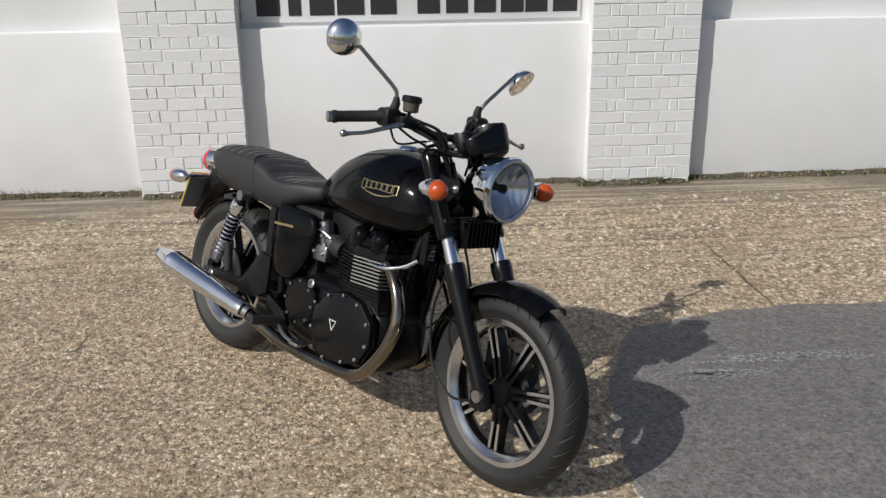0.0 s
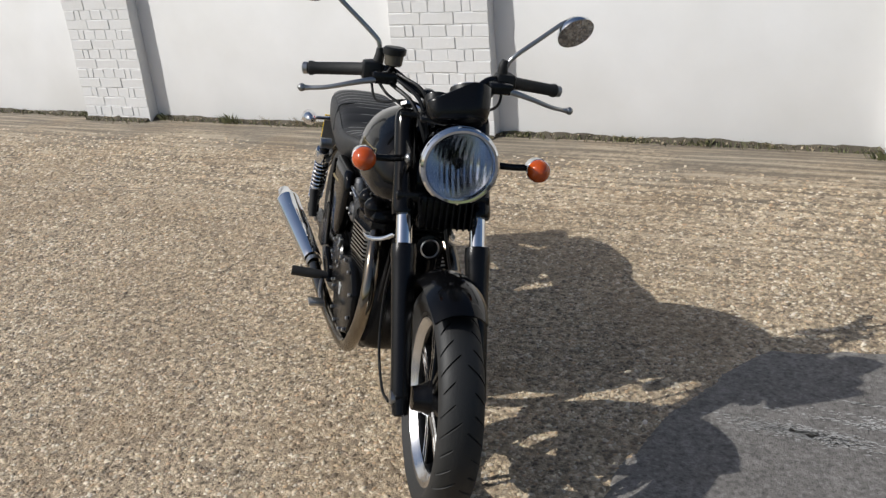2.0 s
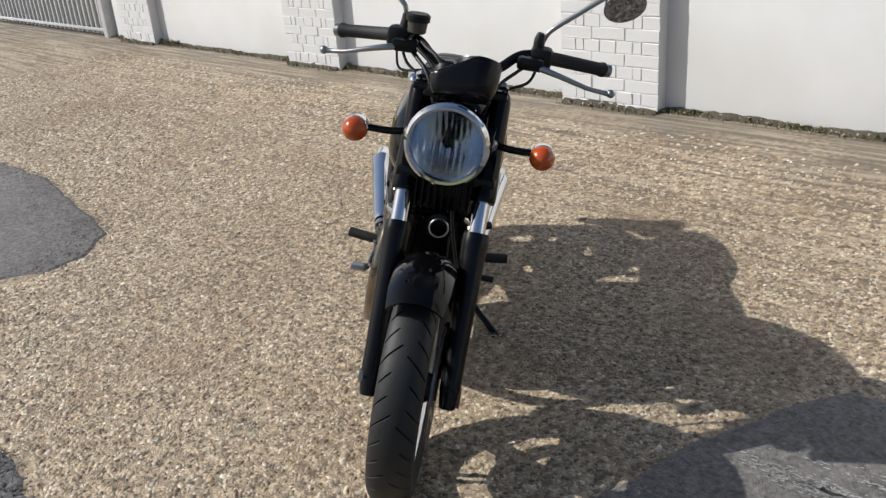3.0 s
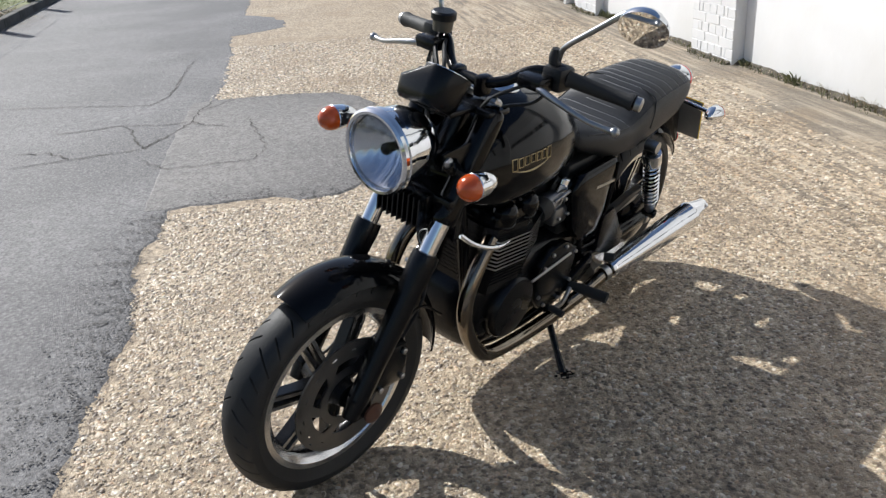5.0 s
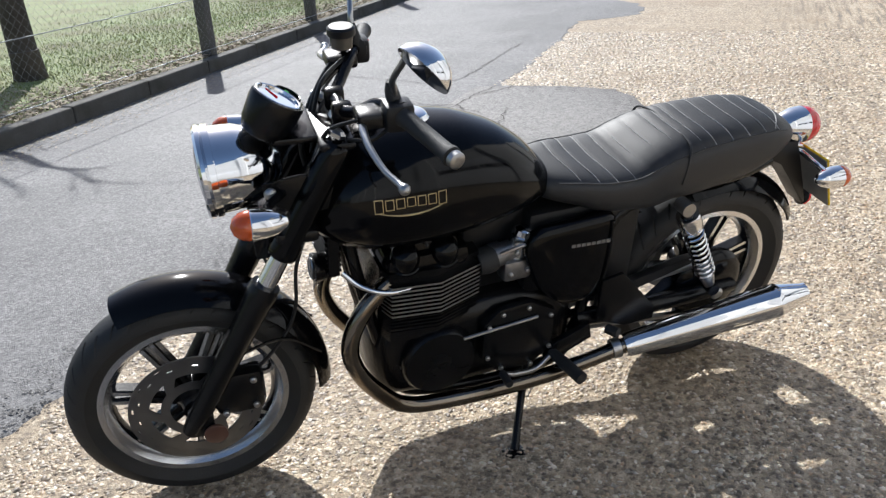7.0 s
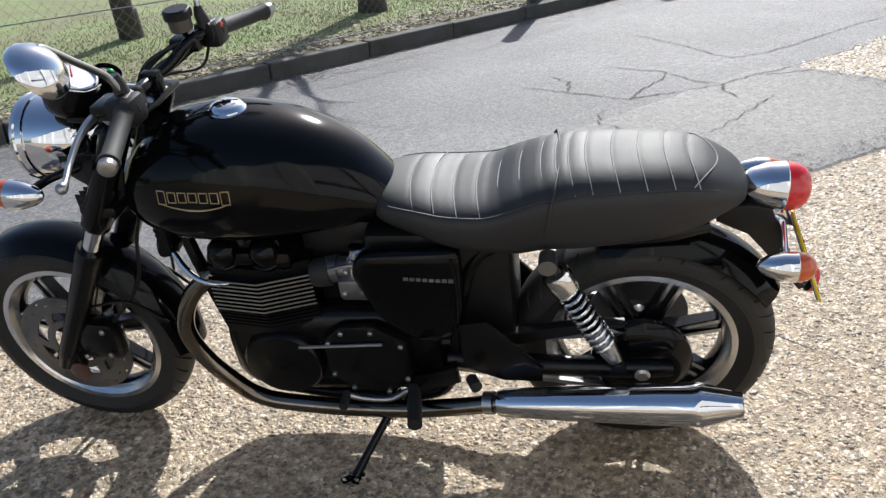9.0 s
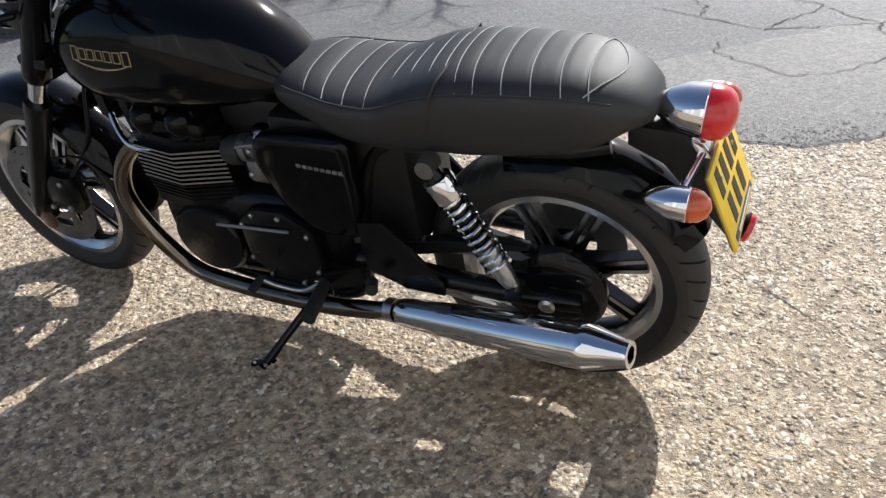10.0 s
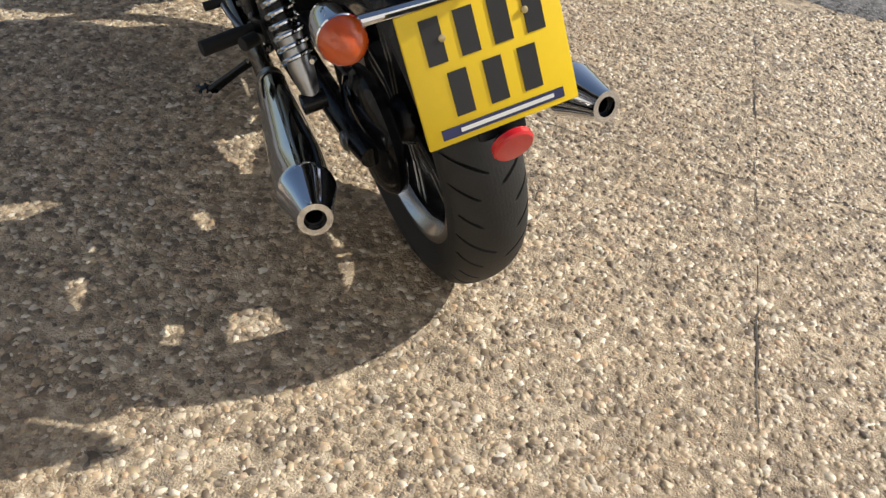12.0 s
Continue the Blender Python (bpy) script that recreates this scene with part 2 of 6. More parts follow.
    nt.links.new(hgt.outputs[0], bump.inputs["Height"])
    nt.links.new(bump.outputs[0], b.inputs["Normal"])
    return m


def pebble_material():
    m = bpy.data.materials.new("pebbles")
    m.use_nodes = True
    nt = m.node_tree
    b = nt.nodes["Principled BSDF"]
    geo = nt.nodes.new("ShaderNodeNewGeometry")
    tc = nt.nodes.new("ShaderNodeTexCoord").outputs["Object"]
    ramp = nt.nodes.new("ShaderNodeValToRGB")
    fill_ramp(ramp, STONES)
    nt.links.new(geo.outputs["Random Per Island"], ramp.inputs[0])
    grain = tex(nt, "ShaderNodeTexNoise", 420, tc, 2)
    col = mix_rgb(nt, 0.35, ramp.outputs[0], grain.outputs[1], "OVERLAY")
    broad = tex(nt, "ShaderNodeTexNoise", 0.9, tc, 6)
    col = mix_rgb(nt, span(nt, broad.outputs[0], 0.42, 0.62, 0.0, 0.5), col, mix_rgb(nt, 0.7, col, (0.66, 0.62, 0.56), "MULTIPLY"))
    stain = tex(nt, "ShaderNodeTexNoise", 1.7, tc, 6)
    col = mix_rgb(nt, span(nt, stain.outputs[0], 0.50, 0.66, 0.0, 0.42), col, (0.27, 0.19, 0.11))
    clump = tex(nt, "ShaderNodeTexNoise", 38.0, tc, 4)
    col = mix_rgb(nt, span(nt, clump.outputs[0], 0.53, 0.66, 0.0, 0.55), col, (0.14, 0.108, 0.075))
    col = mix_rgb(nt, span(nt, clump.outputs[0], 0.46, 0.34, 0.0, 0.4), col, (0.64, 0.54, 0.40))
    nt.links.new(mottle(nt, tc, col), b.inputs["Base Color"])
    b.inputs["Roughness"].default_value = 0.5
    return m


def tarmac_material(name, dark, light, seed):
    """Worn tarmac: fine pale chippings, patches and oily darker bands."""
    m = bpy.data.materials.new(name)
    m.use_nodes = True
    nt = m.node_tree
    b = nt.nodes["Principled BSDF"]
    tc0 = nt.nodes.new("ShaderNodeTexCoord").outputs["Object"]
    mp = nt.nodes.new("ShaderNodeMapping")
    mp.inputs["Location"].default_value = (seed, seed * 2, 0)
    nt.links.new(tc0, mp.inputs[0])
    tc = mp.outputs[0]
    chips = tex(nt, "ShaderNodeTexVoronoi", 150, tc)
    patch = tex(nt, "ShaderNodeTexNoise", 0.8, tc, 7)
    fine = tex(nt, "ShaderNodeTexNoise", 18, tc, 6)
    col = mix_rgb(nt, span(nt, patch.outputs[0], 0.38, 0.62), dark, light)
    col = mix_rgb(nt, span(nt, fine.outputs[0], 0.35, 0.7, 0.0, 0.55), col, tuple(c * 0.55 for c in dark))
    col = mix_rgb(nt, span(nt, chips.outputs["Distance"], 0.35, 0.12, 0.0, 0.5), col, (0.30, 0.29, 0.28))
    pits = tex(nt, "ShaderNodeTexNoise", 75, tc, 3)
    col = mix_rgb(nt, span(nt, pits.outputs[0], 0.54, 0.64, 0.0, 0.65), col, tuple(c * 0.38 for c in dark))
    col = mix_rgb(nt, span(nt, pits.outputs[0], 0.45, 0.36, 0.0, 0.4), col, (0.33, 0.32, 0.305))
    nt.links.new(col, b.inputs["Base Color"])
    b.inputs["Roughness"].default_value = 0.66
    b.inputs["Specular IOR Level"].default_value = 0.45
    bump = nt.nodes.new("ShaderNodeBump")
    bump.inputs["Strength"].default_value, bump.inputs["Distance"].default_value = 0.55, 0.004
    nt.links.new(chips.outputs["Distance"], bump.inputs["Height"])
    nt.links.new(bump.outputs[0], b.inputs["Normal"])
    return m


CONCRETE = concrete_material()
PEBBLES = pebble_material()
TARMAC = tarmac_material("worn tarmac road", (0.115, 0.110, 0.110), (0.190, 0.183, 0.180), 3.0)
TARMAC_NEW = tarmac_material("grey tarmac patch", (0.175, 0.163, 0.152), (0.230, 0.214, 0.198), 9.0)
CRACK = material("crack dirt", (0.085, 0.076, 0.066), 0.9, vary=0.3, scale=60)
JOINT_DIRT = material("brown joint mortar", (0.21, 0.165, 0.11), 0.9, vary=0.4, scale=50, bump=0.6, bump_scale=120)
SOIL = material("soil and gravel bed", (0.12, 0.10, 0.07), 0.9, vary=0.4, scale=40)
SCUFF = material("scuffed pale paint", (0.60, 0.59, 0.57), 0.7, vary=0.4, scale=160)
WHITE_PAINT = material("white masonry paint", (0.77, 0.77, 0.77), 0.6, vary=0.10, scale=3.5, mix_scale=1.3, second=(0.71, 0.705, 0.69), bump=0.35, bump_scale=14)
BRICK_PAINT = material("white painted brick", (0.76, 0.76, 0.76), 0.55, vary=0.08, scale=40, mix_scale=6, second=(0.75, 0.745, 0.73), bump=0.3, bump_scale=70, random_tint=0.012)
SIGN_WHITE = material("white sign board", (0.78, 0.78, 0.78), 0.35, vary=0.05, scale=8)
SIGN_INK = material("dark sign ink", (0.03, 0.03, 0.032), 0.5, vary=0.2, scale=30)
GRASS = material("verge grass", (0.27, 0.36, 0.10), 0.7, vary=0.4, scale=40, mix_scale=1.2, second=(0.34, 0.32, 0.13))
TURF = material("verge turf", (0.25, 0.31, 0.10), 0.9, vary=0.4, scale=25, mix_scale=1.4, second=(0.24, 0.22, 0.11), bump=0.8, bump_scale=40)
CRUMBS = material("tarmac chippings", (0.115, 0.108, 0.102), 0.8, vary=0.4, scale=200)
LITTER = material("dry leaves", (0.46, 0.38, 0.26), 0.8, vary=0.3, scale=50)
WEED = material("weed leaves", (0.14, 0.16, 0.065), 0.6, vary=0.4, scale=60, second=(0.25, 0.25, 0.12), mix_scale=6)
STRAW = material("dry stalks", (0.34, 0.27, 0.15), 0.8, vary=0.3, scale=60)
KERB = material("weathered kerb concrete", (0.13, 0.12, 0.105), 0.85, vary=0.35, scale=50, mix_scale=5, second=(0.09, 0.083, 0.065), bump=0.6, bump_scale=80, random_tint=0.12)
POST = material("weathered concrete post", (0.16, 0.15, 0.13), 0.85, vary=0.3, scale=40, bump=0.4, bump_scale=80)
WIRE = material("galvanised wire", (0.35, 0.36, 0.35), 0.45, 0.8)
BARK = material("bark", (0.10, 0.08, 0.06), 0.9, vary=0.4, scale=30, bump=0.8, bump_scale=50)
GATE_PAINT = material("white gate paint", (0.72, 0.72, 0.71), 0.5, vary=0.15, scale=20)


def gz(y):
    """The yard rises a little to the foot of the wall."""
    t = max(0.0, min(1.0, (y - 4.0) / 1.5))
    return 0.05 * t * t * (3 - 2 * t)


ground = part("ground", slab([(-300, -300), (300, -300), (300, 300), (-300, 300)], -0.4, -0.06), SOIL, smooth=False)
tagged(ground, "brown earth under the yard and road", "ground", kind="structure")
yard = new("pavement")
tagged(yard, "pale exposed aggregate concrete yard in long slabs", "concrete yard", kind="structure")
JOINT0, PITCH = 1.56, 2.93
JOINTS = {-3: -7.23, -2: -4.39, -1: -1.455, 0: 1.525}
ys = [-0.2 + 1.0 * k for k in range(5)] + [3.9, 4.2, 4.5, 4.8, 5.1, 5.4, 5.7]
for k in range(-9, 7):
    x0, x1 = JOINTS.get(k, JOINT0 + PITCH * k) + 0.0005, JOINTS.get(k + 1, JOINT0 + PITCH * (k + 1)) - 0.0005
    bm = bmesh.new()
    rings = []
    for y in ys:
        z = gz(y)
        rings.append([bm.verts.new(p) for p in ((x0, y, z - 0.10), (x0, y, z - 0.001), (x0 + 0.001, y, z), (x1 - 0.001, y, z), (x1, y, z - 0.001), (x1, y, z - 0.10))])
    ring_faces(bm, rings)
    part("slab", bm, CONCRETE, yard, smooth=False)

# pebbles standing proud of the concrete round the motorcycle
rng = np.random.default_rng(5)


def pebble_field(count, x0, x1, y0, y1, keep):
    px, py = rng.uniform(x0, x1, count), rng.uniform(y0, y1, count)
    ok = keep(px, py)
    px, py = px[ok], py[ok]
    n = len(px)
    r = rng.uniform(0.0046, 0.0115, n) * rng.uniform(0.8, 1.25, n)
    r = r * (1 + 0.55 * np.clip((np.hypot((px + 0.45) / 2.9, (py - 2.9) / 2.2) - 0.5) / 0.5, 0, 1))
    asp, th = rng.uniform(0.45, 0.95, n), rng.uniform(0, math.pi, n)
    hgt = r * rng.uniform(0.07, 0.26, n)
    ang = np.arange(5) * (math.pi * 2 / 5)
    jit = rng.uniform(0.7, 1.25, (n, 5))
    u, v = np.cos(ang)[None] * r[:, None] * jit, np.sin(ang)[None] * (r * asp)[:, None] * jit
    cx, sx = np.cos(th)[:, None], np.sin(th)[:, None]
    zz = 0.05 * np.clip((py - 4.0) / 1.5, 0, 1) ** 2 * (3 - 2 * np.clip((py - 4.0) / 1.5, 0, 1))
    verts = np.zeros((n, 10, 3))
    verts[:, :5, 0], verts[:, :5, 1], verts[:, :5, 2] = px[:, None] + u * cx - v * sx, py[:, None] + u * sx + v * cx, (zz - 0.001)[:, None]
    tilt = rng.uniform(-0.34, 0.34, (n, 2))
    verts[:, 5:, 0], verts[:, 5:, 1] = px[:, None] + (u * cx - v * sx) * 0.62, py[:, None] + (u * sx + v * cx) * 0.62
    verts[:, 5:, 2] = (zz + hgt)[:, None] + (verts[:, 5:, 0] - px[:, None]) * tilt[:, :1] + (verts[:, 5:, 1] - py[:, None]) * tilt[:, 1:]
    base = (np.arange(n) * 10)[:, None]
    quads = np.concatenate([np.stack([base[:, 0] + k, base[:, 0] + (k + 1) % 5, base[:, 0] + 5 + (k + 1) % 5, base[:, 0] + 5 + k], 1) for k in range(5)])
    tops = base + 5 + np.arange(5)[None]
    me = bpy.data.meshes.new("pebbles")
    me.vertices.add(n * 10)
    me.vertices.foreach_set("co", verts.reshape(-1))
    loops = np.concatenate([quads.reshape(-1), tops.reshape(-1)]).astype(np.int32)
    me.loops.add(len(loops))
    me.loops.foreach_set("vertex_index", loops)
    nq = len(quads)
    me.polygons.add(nq + n)
    me.polygons.foreach_set("loop_start", np.concatenate([np.arange(nq) * 4, nq * 4 + np.arange(n) * 5]).astype(np.int32))
    me.update(calc_edges=True)
    me.validate()
    me.materials.append(PEBBLES)
    return new("pebbles", me)


def in_yard(px, py):
    edge = 1.50 + 0.05 * np.sin(px * 7) + 0.03 * np.sin(px * 23)
    right = (px > np.interp(py, [1.38, 2.04, 2.41, 2.68, 2.89, 3.14, 3.205, 3.285, 3.37], [0.46, 0.548, 0.565, 0.617, 0.69, 0.80, 0.86, 1.13, 1.6])) & (py < 3.375)
    left = (px < -2.05) & (px > -4.63) & (py < np.interp(px, [-4.63, -4.55, -4.47, -4.04, -3.37, -2.71, -2.28, -2.11, -2.05], [1.6, 2.3, 2.5, 2.70, 2.74, 2.64, 2.53, 2.38, 2.15]))
    far = np.hypot((px + 0.45) / 2.9, (py - 2.9) / 2.2)
    thin = rng.uniform(0, 1, len(px)) > np.maximum(np.clip((far - 0.55) / 0.6, 0, 0.62), np.clip((py + 0.07 * np.sin(px * 2.3) - 4.0) / 1.1, 0, 1) ** 0.7)
    return (py > edge) & ~right & ~left & thin


peb = pebble_field(310000, -7.2, 3.4, 1.5, 5.3, in_yard)
tagged(peb, "small cream and brown pebbles set in the concrete", "pebbles", kind="stuff")


# road, tarmac patches, cracks
def rough_edge(pts, step=0.06, amp=0.016, seed=1):
    """A line with a ragged edge."""
    rnd = random.Random(seed)
    out = []
    for a, b in zip(pts, pts[1:]):
        L = math.hypot(b[0] - a[0], b[1] - a[1])
        n = max(1, min(160, int(L / step)))
        for k in range(n):
            t = k / n
            j = amp if L < 40 else 0
            out.append((a[0] + (b[0] - a[0]) * t + rnd.uniform(-j, j), a[1] + (b[1] - a[1]) * t + rnd.uniform(-j, j)))
    out.append(pts[-1])
    return out


def kerb_y(x):
    return -1.07 + 0.055 * x if x < -1.0 else -1.125 + 0.03 * (x + 1.0)


def flat_slab(name, poly, z1, mat, hub=None):
    """A thin sheet with a feathered edge: a fan round its hub, or a strip as far as the kerb."""
    turn = 1 if not hub or sum(a[0] * b[1] - b[0] * a[1] for a, b in zip(poly, poly[1:] + poly[:1])) > 0 else -1
    bm = bmesh.new()
    top = [bm.verts.new((x, y, z1)) for x, y in poly]
    n = len(poly)
    low = []
    for i in range(n):
        (ax, ay), (cx, cy) = (poly[i - 2], poly[(i + 2) % n]) if hub else (poly[max(0, i - 2)], poly[min(n - 1, i + 2)])
        dx, dy = cx - ax, cy - ay
        d = max(1e-6, math.hypot(dx, dy))
        s = turn * 0.024 / d
        low.append(bm.verts.new((poly[i][0] + dy * s, poly[i][1] - dx * s, -0.003)))
    if hub:
        mid = bm.verts.new((*hub, z1))
        for i in range(n):
            bm.faces.new((top[i], top[(i + 1) % n], mid))
    else:
        far = [bm.verts.new((x, kerb_y(x), z1)) for x, y in poly]
        for i in range(n - 1):
            bm.faces.new((top[i], top[i + 1], far[i + 1], far[i]))
    for i in range(n if hub else n - 1):
        bm.faces.new((top[i], low[i], low[(i + 1) % n], top[(i + 1) % n]))
    bmesh.ops.recalc_face_normals(bm, faces=bm.faces)
    if sum(f.normal.z * f.calc_area() for f in bm.faces) < 0:
        bmesh.ops.reverse_faces(bm, faces=bm.faces)
    return part(name, bm, mat, smooth=False)


edge = rough_edge([(60, 1.46), (0.75, 1.46), (-0.4, 1.47), (-0.73, 1.52), (-1.55, 1.42), (-1.72, 1.48), (-2.15, 1.50)], 0.05, 0.02, 3) + rough_edge([(-2.15, 1.50), (-3.6, 1.46), (-4.57, 1.54), (-5.72, 1.55), (-6.63, 1.55), (-7.38, 1.48), (-8.03, 1.46), (-8.24, 1.75), (-8.5, 2.04), (-8.95, 2.06), (-9.55, 1.89), (-9.95, 1.52), (-11.5, 1.53), (-14, 1.45), (-60, 1.3)], 0.08, 0.03, 4)
road = flat_slab("road", sorted(set(edge), reverse=True), 0.004, TARMAC)
tagged(road, "worn pale grey tarmac road with cracks and ragged edge", "road", kind="structure")
left_patch = rough_edge([(-2.13, 1.38), (-2.15, 1.60), (-2.17, 1.80), (-2.16, 2.02), (-2.08, 2.15), (-2.11, 2.35), (-2.28, 2.50), (-2.71, 2.60), (-3.03, 2.64), (-3.37, 2.71), (-4.04, 2.68), (-4.30, 2.58), (-4.50, 2.42), (-4.60, 2.04), (-4.60, 1.71), (-4.57, 1.38), (-3.3, 1.36), (-2.13, 1.38)], 0.07, 0.014, 5)
pt = flat_slab("tarmac_patch", left_patch[:-1], 0.0068, TARMAC_NEW, (-3.4, 1.9))
tagged(pt, "grey tarmac repair patch beside the road", "tarmac patch", kind="structure")
right_patch = rough_edge([(0.46, 1.38), (0.52, 1.8), (0.548, 2.04), (0.565, 2.41), (0.617, 2.68), (0.69, 2.89), (0.80, 3.14), (0.86, 3.205), (1.13, 3.285), (1.35, 3.34), (1.6, 3.37), (2.0, 3.36), (3.2, 3.42), (6.0, 3.5), (9.0, 3.4), (9.0, 1.38), (0.46, 1.38)], 0.06, 0.010, 6)
pt = flat_slab("tarmac_patch", right_patch[:-1], 0.0068, TARMAC_NEW, (3.0, 2.2))
tagged(pt, "smooth grey tarmac patch with scuffed pale paint", "tarmac patch", kind="structure")


def ribbon_into(bm, pts, w, z, seed, wander=0.02, step=0.05):
    rnd = random.Random(seed)
    line = []
    for a, b in zip(pts, pts[1:]):
        n = max(1, int(math.hypot(b[0] - a[0], b[1] - a[1]) / step))
        for k in range(n):
            t = k / n
            line.append(Vector((a[0] + (b[0] - a[0]) * t + rnd.uniform(-wander, wander), a[1] + (b[1] - a[1]) * t + rnd.uniform(-wander, wander), z)))
    line.append(Vector((*pts[-1], z)))
    prev = None
    for i, q in enumerate(line):
        d = (line[min(i + 1, len(line) - 1)] - line[max(i - 1, 0)]).normalized()
        nn = Vector((-d.y, d.x, 0)) * w * rnd.uniform(0.35, 1.2) * (0.25 if i in (0, len(line) - 1) else 1)
        cur = (bm.verts.new(q + nn), bm.verts.new(q - nn))
        if prev:
            bm.faces.new((prev[0], prev[1], cur[1], cur[0]))
        prev = cur


CRACKS = [[(-3.18, 0.45), (-3.25, 0.79), (-3.29, 1.05), (-3.34, 1.20)], [(-3.34, 1.20), (-3.99, 1.0)], [(-3.99, 1.0), (-4.02, 0.90), (-3.95, 0.54)],
          [(-3.34, 1.20), (-3.60, 1.31), (-3.96, 1.445), (-4.30, 1.46), (-4.60, 1.53)], [(-3.99, 1.0), (-3.94, 1.24), (-3.95, 1.41)],
          [(-4.95, -0.02), (-4.82, 0.50), (-4.66, 0.90), (-4.62, 1.06), (-4.84, 1.15), (-5.20, 1.18), (-5.68, 1.18), (-6.5, 1.19)],
          [(-3.07, 1.22), (-2.85, 1.39), (-2.82, 1.61), (-2.87, 1.89), (-3.09, 1.96), (-3.57, 1.87), (-3.91, 1.82)],
          [(-4.30, 1.46), (-4.36, 1.56), (-4.60, 1.66)], [(-3.96, 1.445), (-3.80, 1.53), (-3.72, 1.68)], [(-6.9, 0.95), (-7.0, 1.22)], [(-8.6, 1.0), (-9.2, 1.28)], [(-3.25, 0.79), (-3.45, 0.62), (-3.50, 0.40)]]
for k, line in enumerate(CRACKS):
    bm = bmesh.new()
    ribbon_into(bm, line, 0.0038 if k == 6 else 0.0056, 0.0115 if k in (6, 8) else 0.0085, 20 + k, 0.018, 0.035)
    tagged(part("crack", bm, CRACK, road, smooth=False), "")
bm = bmesh.new()
rnd = random.Random(17)
for k in range(-9, 7):
    x = JOINTS.get(k, JOINT0 + PITCH * k)
    y = 1.42
    while y < 3.9:
        e = min(3.95, y + rnd.uniform(0.05, 0.32))
        ribbon_into(bm, [(x + rnd.uniform(-0.004, 0.004), y), (x + rnd.uniform(-0.004, 0.004), e)], rnd.uniform(0.0008, 0.0020), 0.0022, 60 + k, 0.006, 0.04)
        y = e + rnd.uniform(0.0, 0.16)
ribbon_into(bm, [(-0.9, 2.68), (-1.45, 2.71), (-1.85, 2.73)], 0.002, 0.002, 81, 0.008, 0.04)
part("joint_filler", bm, CRACK, yard, "dark dirt in the slab joints", smooth=False)
bm = bmesh.new()
ribbon_into(bm, [(1.525, 3.32), (1.525, 4.3)], 0.009, 0.0036, 91, 0.006, 0.05)
part("joint_filler", bm, JOINT_DIRT, yard, "brown mortar in a slab joint", smooth=False)
bm = bmesh.new()
rnd = random.Random(8)
for cx, cy, sx_, sy_, num in ((1.0, 2.765, 0.16, 0.030, 800), (1.35, 2.86, 0.30, 0.018, 560), (1.38, 2.90, 0.28, 0.012, 220), (1.12, 2.97, 0.06, 0.004, 50)):
    for i in range(num):
        x, y = rnd.gauss(cx, sx_ * 0.6), rnd.gauss(cy, sy_ * 0.6)
        l, w = rnd.uniform(0.002, 0.012), rnd.uniform(0.001, 0.0032)
        bm.faces.new([bm.verts.new((x + a * l, y + b * w + a * l * 0.08, 0.0085)) for a, b in ((-1, rnd.uniform(-1, 0)), (rnd.uniform(-.5, .5), -1), (1, rnd.uniform(-.5, .5)), (rnd.uniform(-.5, .5), 1))])
scf = part("paint_scuff", bm, SCUFF, smooth=False)
tagged(scf, "flaked pale paint scuffs on tarmac", "paint marks", kind="stuff")

# boundary wall: rendered plinth, set-back upper wall, brick pilasters
wall = part("wall_north", box((-8.05, 5.468, -0.2), (16, 5.80, 1.085), 0.012), WHITE_PAINT)
tagged(wall, "white painted rendered boundary wall", "wall", kind="structure")
bm = box((-8.05, 5.565, 1.08), (16, 5.80, 3.0))
tagged(part("wall_upper", bm, WHITE_PAINT, smooth=False), "white painted upper wall set back above the ledge", "wall", kind="structure")


def brick_mesh(w, seed):
    rnd = random.Random(seed)
    bm = box((0, 0, 0), (w, 0.02, 0.069), 0.0032)
    for q in bm.verts:
        if q.co.y < 0.02:
            q.co += Vector((rnd.uniform(-0.0016, 0.0016), rnd.uniform(-0.0022, 0.0014), rnd.uniform(-0.0016, 0.0016)))
    bmesh.ops.recalc_face_normals(bm, faces=bm.faces)
    me = bpy.data.meshes.new("brick")
    bm.to_mesh(me)
    bm.free()
    me.materials.append(BRICK_PAINT)
    return me


W_P = 0.690
PILASTERS = [-7.03, -3.987, -1.062, 1.822, 4.73, 7.63, 10.53]
KINDS = {w: [brick_mesh(w, int(w * 1000) + s) for s in range(3)] for w in (0.2250, 0.1085, 0.0530)}
brick_rnd = random.Random(4)
for x1 in PILASTERS:
    x0 = x1 - W_P
    pil = part("pilaster", box((x0 + 0.002, 5.3785, -0.2), (x1 - 0.002, 5.60, 3.0)), BRICK_PAINT, smooth=False)
    tagged(pil, "white painted brick pilaster against the wall", "pilaster", kind="structure")
    for c in range(22):
        z = 0.012 + c * 0.0745
        if c % 2 == 0:
            row = [0.2250] * 3
        else:
            row = [0.1085, 0.0530, 0.1085, 0.1085, 0.1085, 0.0530, 0.1085]
        x = x0 + brick_rnd.uniform(-0.002, 0.002)
        gap = (W_P - sum(row)) / (len(row) - 1)
        for w in row:
            ob = new("brick", KINDS[w][brick_rnd.randrange(3)])
            ob.parent = pil
            ob.location = (x, 5.375 + brick_rnd.uniform(-0.0015, 0.0015), z + brick_rnd.uniform(-0.0015, 0.0015))
            x += w + gap

